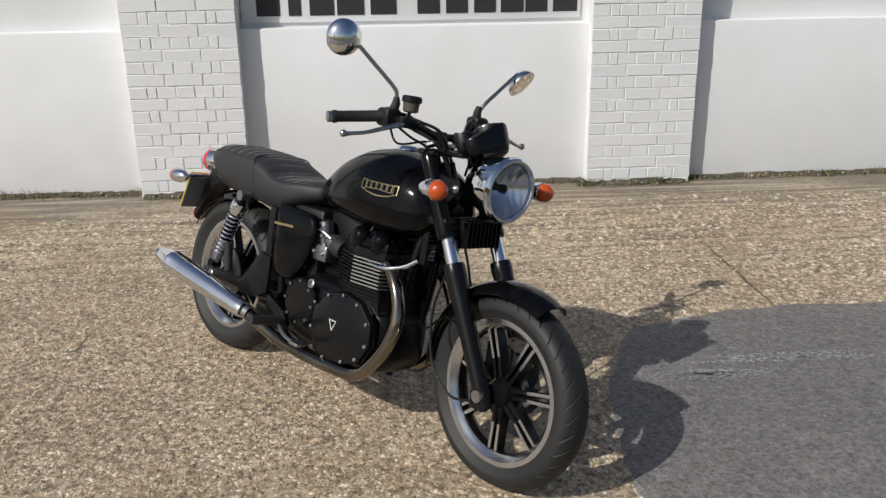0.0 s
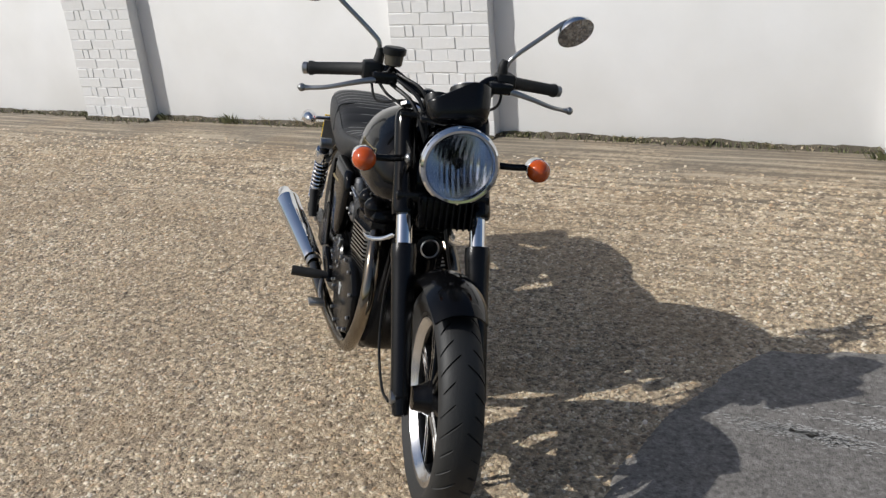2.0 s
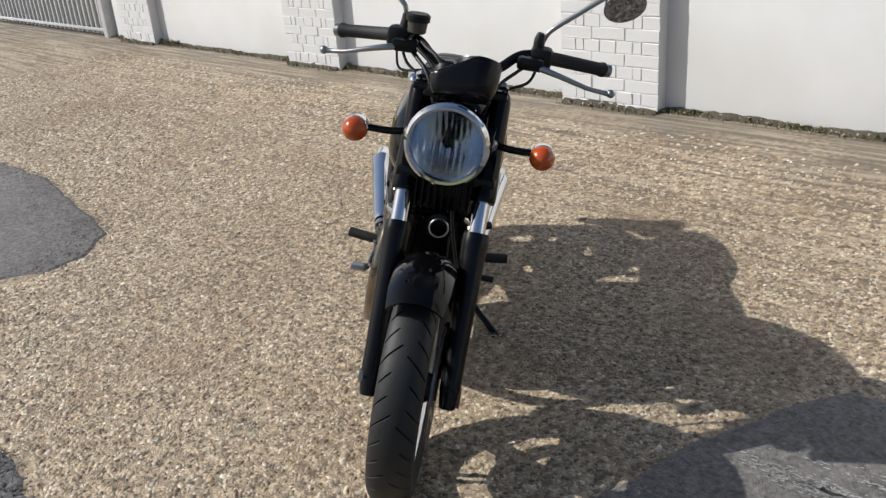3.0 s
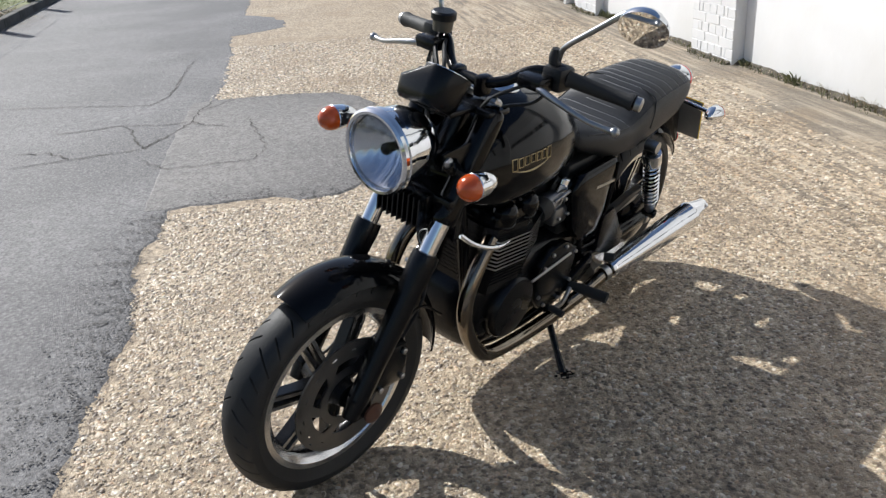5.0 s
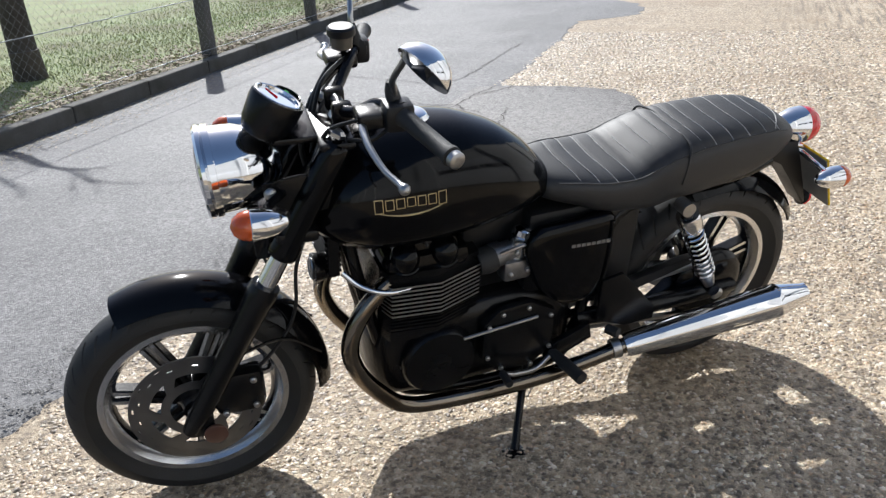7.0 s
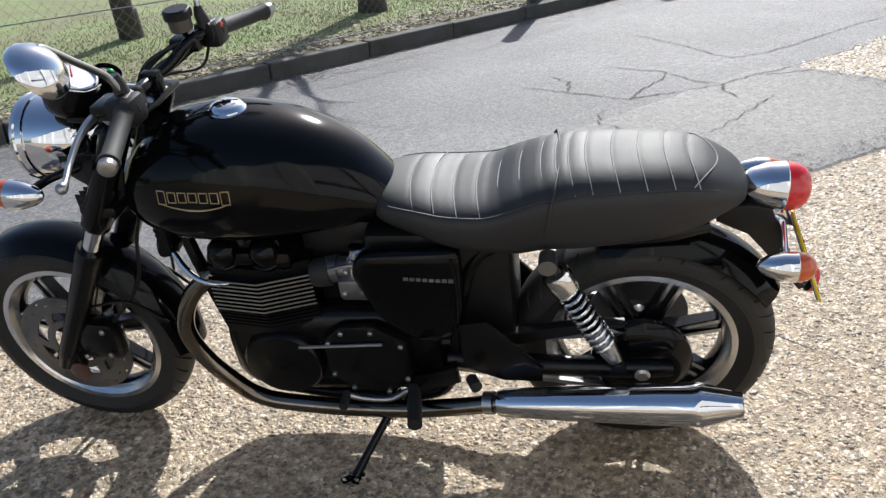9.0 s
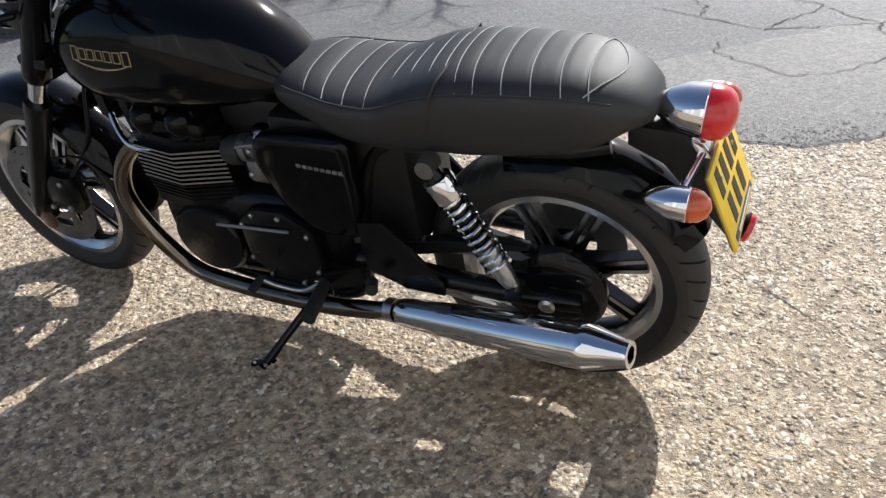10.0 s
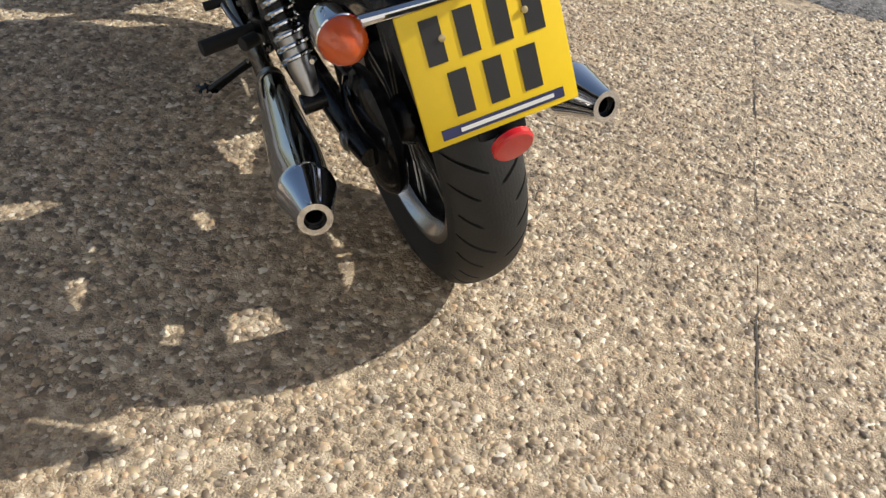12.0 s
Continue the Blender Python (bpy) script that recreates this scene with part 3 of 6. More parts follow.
# sign on the upper wall; the number is shown as plain bars
sign = part("sign_board", box((-1.05, 5.548, 1.112), (1.085, 5.564, 1.95), 0.003), SIGN_WHITE)
tagged(sign, "white sign board with a row of dark bars", "sign")
for px0, px1 in ((452, 493), (508, 530), (545, 588), (593, 641), (652, 698), (735, 775), (786, 825), (836, 875), (884, 925), (928, 968), (978, 1022)):
    xa, xb = -1.852 + (px0 - 200) * 0.00355, -1.852 + (px1 - 200) * 0.00355
    part("sign_bar", box((xa, 5.5445, 1.152), (xb, 5.5475, 1.40)), SIGN_INK, sign, smooth=False)

# lattice gate beyond the end of the wall
gate = new("lattice_gate")
tagged(gate, "white folding metal lattice gate", "gate")
for k in range(26):
    x = -8.30 - k * 0.13
    part("slat", box((x - 0.018, 5.46, 0.07), (x + 0.018, 5.485, 1.9), 0.004), GATE_PAINT, gate)
for k in range(25):
    x = -8.30 - k * 0.13
    for z in (0.55, 0.95, 1.35):
        for s in (-1, 1):
            part("lattice_bar", tube([(x, 5.45 - 0.006 * s, z - s * 0.09), (x - 0.13, 5.45 - 0.006 * s, z + s * 0.09)], 0.008, 6, 0), GATE_PAINT, gate)
part("gate_post", box((-8.26, 5.40, -0.1), (-8.16, 5.52, 2.1), 0.006), GATE_PAINT, gate)
part("bottom_rail", box((-11.8, 5.445, 0.10), (-8.27, 5.459, 0.135), 0.003), GATE_PAINT, gate)
tagged(part("gate_track", box((-12.2, 5.44, -0.06), (-8.08, 5.51, 0.055)), SOIL, smooth=False), "dark threshold under the gate", "threshold", kind="structure")

# kerb, verge, fence, trees
kerb = new("kerb")
tagged(kerb, "low weathered concrete kerb along a grass verge", "kerb", kind="structure")
kerb_mesh = None
for k in range(46):
    x = 6.0 - k * 0.92
    if kerb_mesh is None:
        bm = box((-0.455, -0.125, -0.25), (0.455, 0.0, 0.125), 0.014)
        bmesh.ops.recalc_face_normals(bm, faces=bm.faces)
        kerb_mesh = bpy.data.meshes.new("kerbstone")
        bm.to_mesh(kerb_mesh)
        bm.free()
        kerb_mesh.materials.append(KERB)
    ob = new("kerbstone", kerb_mesh)
    ob.parent = kerb
    xm = x - 0.46
    ob.matrix_basis = pose(xm, kerb_y(xm), random.uniform(-0.008, 0.006), 0, 0, math.degrees(math.atan2(kerb_y(xm + 0.4) - kerb_y(xm - 0.4), 0.8)))
verge = flat_slab("verge", [(60, kerb_y(60) - 0.11), (-1, kerb_y(-1) - 0.11), (-60, kerb_y(-60) - 0.11), (-60, -70), (60, -70)], 0.095, TURF, (0, -40))
tagged(verge, "grass verge behind the kerb", "verge", kind="structure")


def blades(count, place, h0, h1, w, mat, name, lean=0.35, z=0.09):
    verts, faces = [], []
    for i in range(count):
        x, y = place()
        h, a = random.uniform(h0, h1), random.uniform(0, 6.283)
        dx, dy = math.cos(a) * w, math.sin(a) * w
        lx, ly = random.uniform(-lean, lean) * h, random.uniform(-lean, lean) * h
        k = len(verts)
        zz = z if z is not None else gz(y)
        verts += [(x - dx, y - dy, zz), (x + dx, y + dy, zz), (x + dx * 0.6 + lx * 0.4, y + dy * 0.6 + ly * 0.4, zz + h * 0.6), (x - dx * 0.6 + lx * 0.4, y - dy * 0.6 + ly * 0.4, zz + h * 0.6), (x + lx, y + ly, zz + h)]
        faces += [(k, k + 1, k + 2, k + 3), (k + 3, k + 2, k + 4)]
    me = bpy.data.meshes.new(name)
    me.from_pydata(verts, [], faces)
    me.materials.append(mat)
    return new(name, me)


def verge_spot():
    x = random.uniform(-14, 1.5)
    return x, kerb_y(x) - 0.14 - abs(random.gauss(0, 1.6)) - random.uniform(0, 1.2)


tagged(blades(64000, verge_spot, 0.010, 0.034, 0.004, GRASS, "grass", 0.9), "rough bright green verge grass", "grass", kind="stuff")


def litter_spot():
    x = random.uniform(-12, 1.0)
    return x, kerb_y(x) - 0.14 - abs(random.gauss(0, 0.32))


def flat_bits(count, place, r0, r1, mat, name, z, lift=0.03, tip=0.01):
    verts, faces = [], []
    for i in range(count):
        x, y = place()
        r, a = random.uniform(r0, r1), random.uniform(0, 6.283)
        k = len(verts)
        zz = z + random.uniform(0, lift)
        for q in range(5):
            b = a + q * 1.2566
            verts.append((x + math.cos(b) * r * random.uniform(0.5, 1), y + math.sin(b) * r * random.uniform(0.5, 1), zz + random.uniform(-tip, tip)))
        faces.append(tuple(range(k, k + 5)))
    me = bpy.data.meshes.new(name)
    me.from_pydata(verts, [], faces)
    me.materials.append(mat)
    return new(name, me)


tagged(flat_bits(9000, litter_spot, 0.008, 0.034, LITTER, "leaf_litter", 0.10), "dry brown leaf litter behind the kerb", "leaf litter", kind="stuff")


def gutter_spot():
    x = random.uniform(-12, 2.0)
    return x, kerb_y(x) + 0.01 + abs(random.gauss(0, 0.18))


tagged(flat_bits(4200, gutter_spot, 0.003, 0.013, LITTER, "gutter_debris", 0.009, 0.004, 0.002), "small twigs and leaves along the gutter", "debris", kind="stuff")



RIM_LINES = [(a, b, Vector((-3.4, 1.9))) for a, b in zip(left_patch, left_patch[1:]) if min(a[1], b[1]) > 1.56] + [(a, b, Vector((a[0], 0.0))) for a, b in zip(edge, edge[1:]) if -2.15 < min(a[0], b[0]) and max(a[0], b[0]) < 0.5]


def rim_spot():
    """A spot near the ragged edge of the tarmac, mostly on its own side."""
    a, b, inner = random.choice(RIM_LINES)
    a, b = Vector(a), Vector(b)
    p, t = a.lerp(b, random.random()), (b - a).normalized()
    side = Vector((-t.y, t.x))
    if (inner - p).dot(side) < 0:
        side = -side
    return tuple(p + side * (abs(random.gauss(0, 0.12)) - 0.03))


tagged(flat_bits(5000, rim_spot, 0.002, 0.0075, CRUMBS, "tarmac_crumbs", 0.0085, 0.002, 0.0012), "dark loose tarmac chippings along the tarmac edge", "chippings", kind="stuff")

fence = new("chain_link_fence")
tagged(fence, "chain-link fence on dark posts behind the kerb", "fence")
FX = [2.6, -0.1, -5.37, -7.67, -10.5, -13.2, -15.9, -18.6]


def fence_y(x):
    return kerb_y(x) - 0.19


for x in FX:
    part("fence_post", box((x - 0.055, fence_y(x) - 0.055, -0.1), (x + 0.055, fence_y(x) + 0.055, 1.16), 0.012), POST, fence)
for z in (0.18, 0.65, 1.10):
    part("line_wire", tube([(FX[0], fence_y(FX[0]) + 0.062, z), (-1.0, fence_y(-1.0) + 0.062, z), (FX[-1], fence_y(FX[-1]) + 0.062, z)], 0.004, 6, 0), WIRE, fence)
bm = bmesh.new()
x = FX[0]
while x > FX[-1]:
    for s in (-1, 1):
        xa, xb = x, x + s * 0.96
        xb = max(FX[-1], min(FX[0], xb))
        zb = 0.14 + abs(xb - xa)
        a, b = Vector((xa, fence_y(xa) + 0.066, 0.14)), Vector((xb, fence_y(xb) + 0.066, zb))
        o = Vector((0, 0, 0.0011))
        bm.faces.new([bm.verts.new(p) for p in (a - o, a + o, b + o, b - o)])
    x -= 0.075
msh = part("wire_mesh", bm, WIRE, fence, "galvanised diamond mesh", smooth=False)
msh["kind"] = "stuff"


def tree(name, base, stem, radius, seed, shoots=0):
    rnd = random.Random(seed)
    trunk, twigs = bmesh.new(), bmesh.new()

    def grow(p, d, L, r, depth):
        q = p + d * L
        mid = p + d * L * 0.5 + Vector((rnd.uniform(-1, 1), rnd.uniform(-1, 1), 0)) * L * 0.06
        tube_into(trunk if depth < 2 else twigs, [p, mid, q], [r, r * 0.86, r * 0.68], 10 if depth < 2 else 5, 3)
        if depth >= 5 or r < 0.0022:
            return
        for k in range(rnd.choice((2, 3, 3))):
            nd = (d + Vector((rnd.uniform(-1, 1), rnd.uniform(-1, 1), rnd.uniform(-0.15, 0.6))) * 0.62).normalized()
            grow(q - d * L * rnd.uniform(0, 0.3), nd, min(L, 1.2) * rnd.uniform(0.55, 0.78), r * rnd.uniform(0.32, 0.50), depth + 1)

    foot = Vector((base[0], base[1], -0.05))
    tube_into(trunk, [foot, foot + Vector((0, 0, 0.12)), foot + Vector((0.01, 0, 0.4))], [radius * 1.5, radius * 1.2, radius * 0.97], 12, 3)
    grow(foot, Vector((0, 0, 1)), stem, radius, 0)
    # thin side shoots low on the stem
    for k in range(shoots):
        d = Vector((rnd.uniform(-1, 0.2), rnd.uniform(-0.3, 0.6), rnd.uniform(0.1, 0.7))).normalized()
        grow(foot + Vector((0, 0, stem * rnd.uniform(0.45, 0.95))), d, 0.42, 0.009, 3)
    t = new(name)
    tagged(t, "bare leafless roadside tree with fine twigs", "tree")
    part("trunk", trunk, BARK, t)
    part("crown", twigs, BARK, t, "thin bare twigs")
    return t


tree("tree", (-4.3, -2.72), 2.3, 0.13, 7, 9)
tree("tree", (-2.2, -3.6), 2.2, 0.10, 2)

# weeds along the foot of the wall
def weed(x, y, size, seed, dry):
    rnd = random.Random(seed)
    bm = bmesh.new()
    for i in range(int(34 + 40 * size)):
        a, h = rnd.uniform(0, 6.283), rnd.uniform(0.02, 0.10) * (0.4 + size)
        r = rnd.uniform(0.0, 0.08) * (0.4 + size)
        p = Vector((x + math.cos(a) * r, y - abs(math.sin(a)) * r * 0.6, gz(y) - 0.004))
        tip = p + Vector((math.cos(a) * h * 0.5, -abs(math.sin(a)) * h * 0.4, h * (0.95 if dry else 0.7)))
        s = Vector((-math.sin(a), math.cos(a), 0)) * (0.0013 if dry else rnd.uniform(0.0025, 0.007))
        m = p.lerp(tip, 0.55) + Vector((0, 0, h * 0.12))
        v = [bm.verts.new(c) for c in (p - s * 0.4, p + s * 0.4, m + s, m - s, tip)]
        bm.faces.new((v[0], v[1], v[2], v[3]))
        bm.faces.new((v[3], v[2], v[4]))
    w = part("weed", bm, STRAW if dry else WEED, smooth=False)
    tagged(w, "dry straw-coloured weed tuft at the wall foot" if dry else "green weed tuft growing at the wall foot", "weed", "weeds along the wall")


wr = random.Random(12)
for x, s, dry in ((-2.45, 0.9, True), (-2.25, 0.7, True), (-1.80, 0.9, True), (1.12, 0.9, False), (1.62, 0.8, False), (1.86, 0.6, False), (2.80, 0.7, False), (3.15, 0.6, True), (-3.25, 1.3, False), (-2.9, 0.7, True), (-2.62, 0.9, True), (-3.9, 0.8, False), (-0.25, 0.5, False), (0.2, 0.6, False), (0.55, 0.4, True), (-0.9, 0.5, False), (-4.75, 0.7, False), (-6.75, 1.2, False), (-6.95, 1.3, False), (-5.6, 0.4, False), (4.0, 0.8, False), (-7.6, 0.5, True)):
    front = any(q - W_P - 0.02 < x < q + 0.02 for q in PILASTERS)
    weed(x, (5.365 if front else 5.455), s * 0.62, int(x * 100) + 900, dry)


def wall_front(x):
    return 5.375 if any(q - W_P < x < q for q in PILASTERS) else 5.468


bm = bmesh.new()
drnd = random.Random(31)
prev = None
x = -8.0
while x < 6.0:
    y, h = wall_front(x), 0.016 + 0.016 * (noise.noise(Vector((x * 2.3, 0, 0))) + 0.6) + drnd.uniform(0, 0.012)
    out = 0.02 + 0.02 * (noise.noise(Vector((x * 3.1, 7, 0))) + 0.8) + drnd.uniform(0, 0.012)
    g = gz(y)
    cur = [bm.verts.new(p) for p in ((x, y + 0.006, g + h), (x, y - out * 0.4, g + h * 0.55), (x, y - out, g - 0.003))]
    if prev:
        for i in range(2):
            bm.faces.new((prev[i], cur[i], cur[i + 1], prev[i + 1]))
    prev = cur
    x += 0.035
tagged(part("wall_foot_dirt", bm, SOIL, smooth=False), "brown dirt gathered along the wall foot", "dirt", kind="stuff")


def foot_spot():
    x = random.uniform(-8, 5)
    front = any(q - W_P < x < q for q in PILASTERS)
    return x, (5.365 if front else 5.455) - abs(random.gauss(0, 0.03))


tagged(blades(2600, foot_spot, 0.01, 0.045, 0.003, WEED, "wall_foot_moss", 0.6, None), "thin line of grass and moss at the wall foot", "moss", kind="stuff")
tagged(flat_bits(900, foot_spot, 0.004, 0.014, LITTER, "wall_foot_litter", 0.05), "crumbs and dead leaves at the wall foot", "litter", kind="stuff")
# ==== BIKE ====
AMBER = material("amber lens", (0.58, 0.085, 0.008), 0.12, vary=0.15, scale=120, bump=0.15, bump_scale=350, coat=0.5)
RED = material("red lens", (0.65, 0.012, 0.015), 0.12, vary=0.15, scale=120, bump=0.15, bump_scale=350, coat=0.5)
YELLOW = material("yellow reflective plate", (0.84, 0.58, 0.01), 0.35, vary=0.06, scale=60)
INK = material("black plate ink", (0.015, 0.015, 0.015), 0.5)
NAVY = material("navy strip", (0.02, 0.025, 0.09), 0.45)
PALE = material("pale print", (0.7, 0.7, 0.68), 0.5)
GOLD = material("gold badge edge", (0.46, 0.37, 0.20), 0.38, 0.7)
MIRROR = material("mirror glass", (0.85, 0.86, 0.87), 0.01, 1.0)
CARB = material("cast aluminium", (0.34, 0.34, 0.35), 0.36, 0.9, vary=0.45, scale=60, bump=0.1, bump_scale=200)
REFLECTOR = material("lamp reflector", (0.62, 0.64, 0.68), 0.20, 1.0)
AMBER_OLD = material("faded amber reflector", (0.11, 0.050, 0.034), 0.3, vary=0.3, scale=100)
GREEN = material("green lamp lens", (0.02, 0.25, 0.05), 0.2)
DISC_STEEL = material("dull brake disc steel", (0.20, 0.20, 0.20), 0.36, 0.9, vary=0.25, scale=40, bump=0.1, bump_scale=300)
PLATE_BACK = material("grey plate back", (0.20, 0.20, 0.20), 0.5, vary=0.2, scale=60)
DIAL = material("dial face", (0.12, 0.125, 0.12), 0.4, vary=0.2, scale=80)
CLEAR = material("lens glass", (0.95, 0.97, 1.0), 0.03)
CLEAR.node_tree.nodes["Principled BSDF"].inputs["Transmission Weight"].default_value = 1.0
CLEAR.node_tree.nodes["Principled BSDF"].inputs["IOR"].default_value = 1.2
TANK_CLEAR = material("smoky reservoir plastic", (0.10, 0.088, 0.070), 0.25, vary=0.2, scale=60)

LEAN_DEG, STEER_DEG = 14.0, -5.0
HEADING = math.atan2(-0.729, 0.685) - radians(1.96)
bike = new("motorcycle")
bike.matrix_basis = Matrix.Translation((-0.848, 3.2306, 0)) @ Matrix.Rotation(HEADING, 4, "Z") @ Matrix.Rotation(radians(-LEAN_DEG), 4, "X")
tagged(bike, "black roadster motorcycle with chrome silencers leaning on its side stand", "motorcycle")
HEAD_AXIS = Vector((-0.482, 0, 0.876))
HEAD_AT = Vector((1.04, 0, 0.95))
STEER = Matrix.Translation(HEAD_AT + Vector((0, 0.012, 0))) @ Matrix.Rotation(radians(STEER_DEG), 4, HEAD_AXIS) @ Matrix.Translation(-HEAD_AT)
AX = Vector((1.435, 0, 0.292))
BAR_LIFT = Vector((0.006, 0, 0.016))
REAR = Vector((0.018, 0, 0.301))


def bp(name, bm, mat, parent=None, label="", steer=False, smooth=True):
    """One part of the motorcycle, in its upright frame; steer: turned with the bars."""
    if steer:
        high = sum(q.co.z for q in bm.verts) / len(bm.verts) > 0.90
        bmesh.ops.transform(bm, matrix=STEER @ Matrix.Translation(BAR_LIFT) if high else STEER, verts=bm.verts)
    return part(name, bm, mat, parent or bike, label, smooth)


def paint(bm, test, index):
    bm.normal_update()
    for f in bm.faces:
        if test(f):
            f.material_index = index
    return bm


def wheel(name, c, R, w, rim_r, steer, discs, label):
    c = Vector(c)
    hub = lathe([(-0.07, 0.012), (-0.07, 0.03), (-0.045, 0.035), (-0.03, 0.045), (0.03, 0.045), (0.045, 0.035), (0.07, 0.03), (0.07, 0.012)], c, (0, 1, 0), 28)
    wh = bp(name, hub, BLACK_SATIN, None, label, steer)
    # rim: channel with bright machined lips
    hw = w * 0.36
    prof = [(-hw, rim_r + 0.008), (-hw, rim_r - 0.010), (-hw + 0.010, rim_r - 0.018), (-hw * 0.5, rim_r - 0.028), (0, rim_r - 0.034), (hw * 0.5, rim_r - 0.028), (hw - 0.010, rim_r - 0.018), (hw, rim_r - 0.010), (hw, rim_r + 0.008), (hw - 0.006, rim_r + 0.008), (hw - 0.008, rim_r - 0.006), (-hw + 0.008, rim_r - 0.006), (-hw + 0.006, rim_r + 0.008)]
    rim = lathe(prof, c, (0, 1, 0), 84, True)
    rim.normal_update()
    for f in rim.faces:
        q = f.calc_center_median() - c
        r = math.hypot(q.x, q.z)
        if abs(q.y) > hw - 0.019 and r < rim_r + 0.01:
            f.material_index = 1
    bp("rim", rim, [BLACK_SATIN, RIM_EDGE], wh, "black cast rim with machined edges", steer)
    # tyre with slanted grooves
    seg, prof = 540, []
    n = 32
    for k in range(n + 1):
        a = math.pi * (k / n - 0.5)
        prof.append((math.sin(a) * w / 2, rim_r + (R - rim_r) * (0.40 + 0.60 * max(0.0, math.cos(a)) ** 0.75)))
    prof = [(-w * 0.36, rim_r + 0.004)] + prof + [(w * 0.36, rim_r + 0.004)]
    bm = bmesh.new()
    rings = []
    for j in range(seg):
        ring = []
        for k, (y, r) in enumerate(prof):
            kk = k - (n / 2 + 1)
            th = 2 * math.pi * (j - min(abs(kk), 12) * 1.25) / seg
            phase = (j + (7 if kk > 0 else 0)) % 45
            cut = 0.0
            if phase in (0, 15, 30) and (1.5 if phase == 30 else 4.5) < abs(kk) < (12.5 if phase != 15 else 10.5):
                cut = 0.0055
            elif 13.5 < abs(kk) < 14.5:
                cut = 0.0008
            ring.append(bm.verts.new(c + Vector((math.cos(th) * (r - cut), y, math.sin(th) * (r - cut)))))
        rings.append(ring)
    rings.append(rings[0])
    ring_faces(bm, rings, False)
    bp("tyre", bm, RUBBER, wh, "black road tyre with slanted tread grooves", steer, smooth=False)
    for i in range(7):
        a = 2 * math.pi * i / 7 + 0.2
        bm = bmesh.new()
        rot = Matrix.Translation(c) @ Matrix.Rotation(-a, 4, "Y")
        for s in (-1, 1):
            ring = []
            for r, half, off, dy in ((0.036, 0.008, 0.010, 0.026), (0.10, 0.0062, 0.0115, 0.019), (rim_r - 0.022, 0.0065, 0.0135, 0.017)):
                o = s * off
                ring.append([bm.verts.new(rot @ Vector((r, y, o + z))) for y, z in ((-dy, -half), (-dy, half * 0.5), (-dy * 0.8, half), (dy * 0.8, half), (dy, half * 0.5), (dy, -half), (dy * 0.8, -half * 1.2), (-dy * 0.8, -half * 1.2))])
            ring_faces(bm, ring)
        bm.normal_update()
        inv = rot.inverted().to_3x3()
        for f in bm.faces:
            nn = inv @ f.normal
            q = rot.inverted() @ f.calc_center_median()
            if abs(nn.y) > 0.9 and q.x > 0.07:
                f.material_index = 1
        bp("spoke", bm, [BLACK_SATIN, RIM_EDGE], wh, "", steer, smooth=False)
    for y, r0, r1 in discs:
        bm = bmesh.new()
        segs, big = 168, r1 > 0.12
        radii = [r0, r0 + (r1 - r0) * 0.22, r0 + (r1 - r0) * 0.36, r0 + (r1 - r0) * 0.50, r1 - 0.032, r1 - 0.024, r1 - 0.020, r1 - 0.012, r1 - 0.008, r1]
        turn = [0.0, 0.0, 0.10, 0.20, 0.24, 0.27, 0.29, 0.32, 0.34, 0.36]
        vs = [[[bm.verts.new(c + Vector((math.cos(2 * math.pi * j / segs + tw) * rr, y + dy, math.sin(2 * math.pi * j / segs + tw) * rr))) for j in range(segs)] for dy in (-0.0025, 0.0025)] for rr, tw in zip(radii, turn)]

        def gap(k, j):
            return big and ((k in (1, 2) and j % 28 < 20) or (k == 5 and j % 12 < 3) or (k == 7 and (j + 6) % 12 < 3))

        for k in range(9):
            for j in range(segs):
                if gap(k, j):
                    continue
                j2 = (j + 1) % segs
                bm.faces.new((vs[k][0][j], vs[k][0][j2], vs[k + 1][0][j2], vs[k + 1][0][j]))
                bm.faces.new((vs[k][1][j], vs[k + 1][1][j], vs[k + 1][1][j2], vs[k][1][j2]))
                if big and k in (3, 4) and gap(2 if k == 3 else 5, j):
                    e = k if k == 3 else k + 1
                    bm.faces.new((vs[e][0][j], vs[e][0][j2], vs[e][1][j2], vs[e][1][j]))
        for j in range(segs):
            j2 = (j + 1) % segs
            bm.faces.new((vs[9][0][j], vs[9][0][j2], vs[9][1][j2], vs[9][1][j]))
        bp("brake_disc", bm, DISC_STEEL, wh, "slotted steel brake disc", steer, smooth=False)
    return wh


front_wheel = wheel("front_wheel", AX, 0.289, 0.106, 0.214, True, [(0.062, 0.06, 0.152)], "black seven twin-spoke cast front wheel")
rear_wheel = wheel("rear_wheel", REAR, 0.303, 0.130, 0.214, False, [(-0.075, 0.05, 0.118)], "black seven twin-spoke cast rear wheel")
bp("axle_nut", lathe([(-0.125, 0.012), (-0.125, 0.018), (-0.115, 0.018), (-0.115, 0.02), (-0.1, 0.02), (-0.1, 0.01)], AX, (0, 1, 0), 20), STEEL, front_wheel, "", True)
bp("sprocket", lathe([(0.066, 0.03), (0.066, 0.108), (0.07, 0.114), (0.084, 0.114), (0.094, 0.106), (0.104, 0.085), (0.110, 0.055), (0.112, 0.03), (0.112, 0.01)], REAR, (0, 1, 0), 48), BLACK_PAINT, rear_wheel, "black rear sprocket carrier")


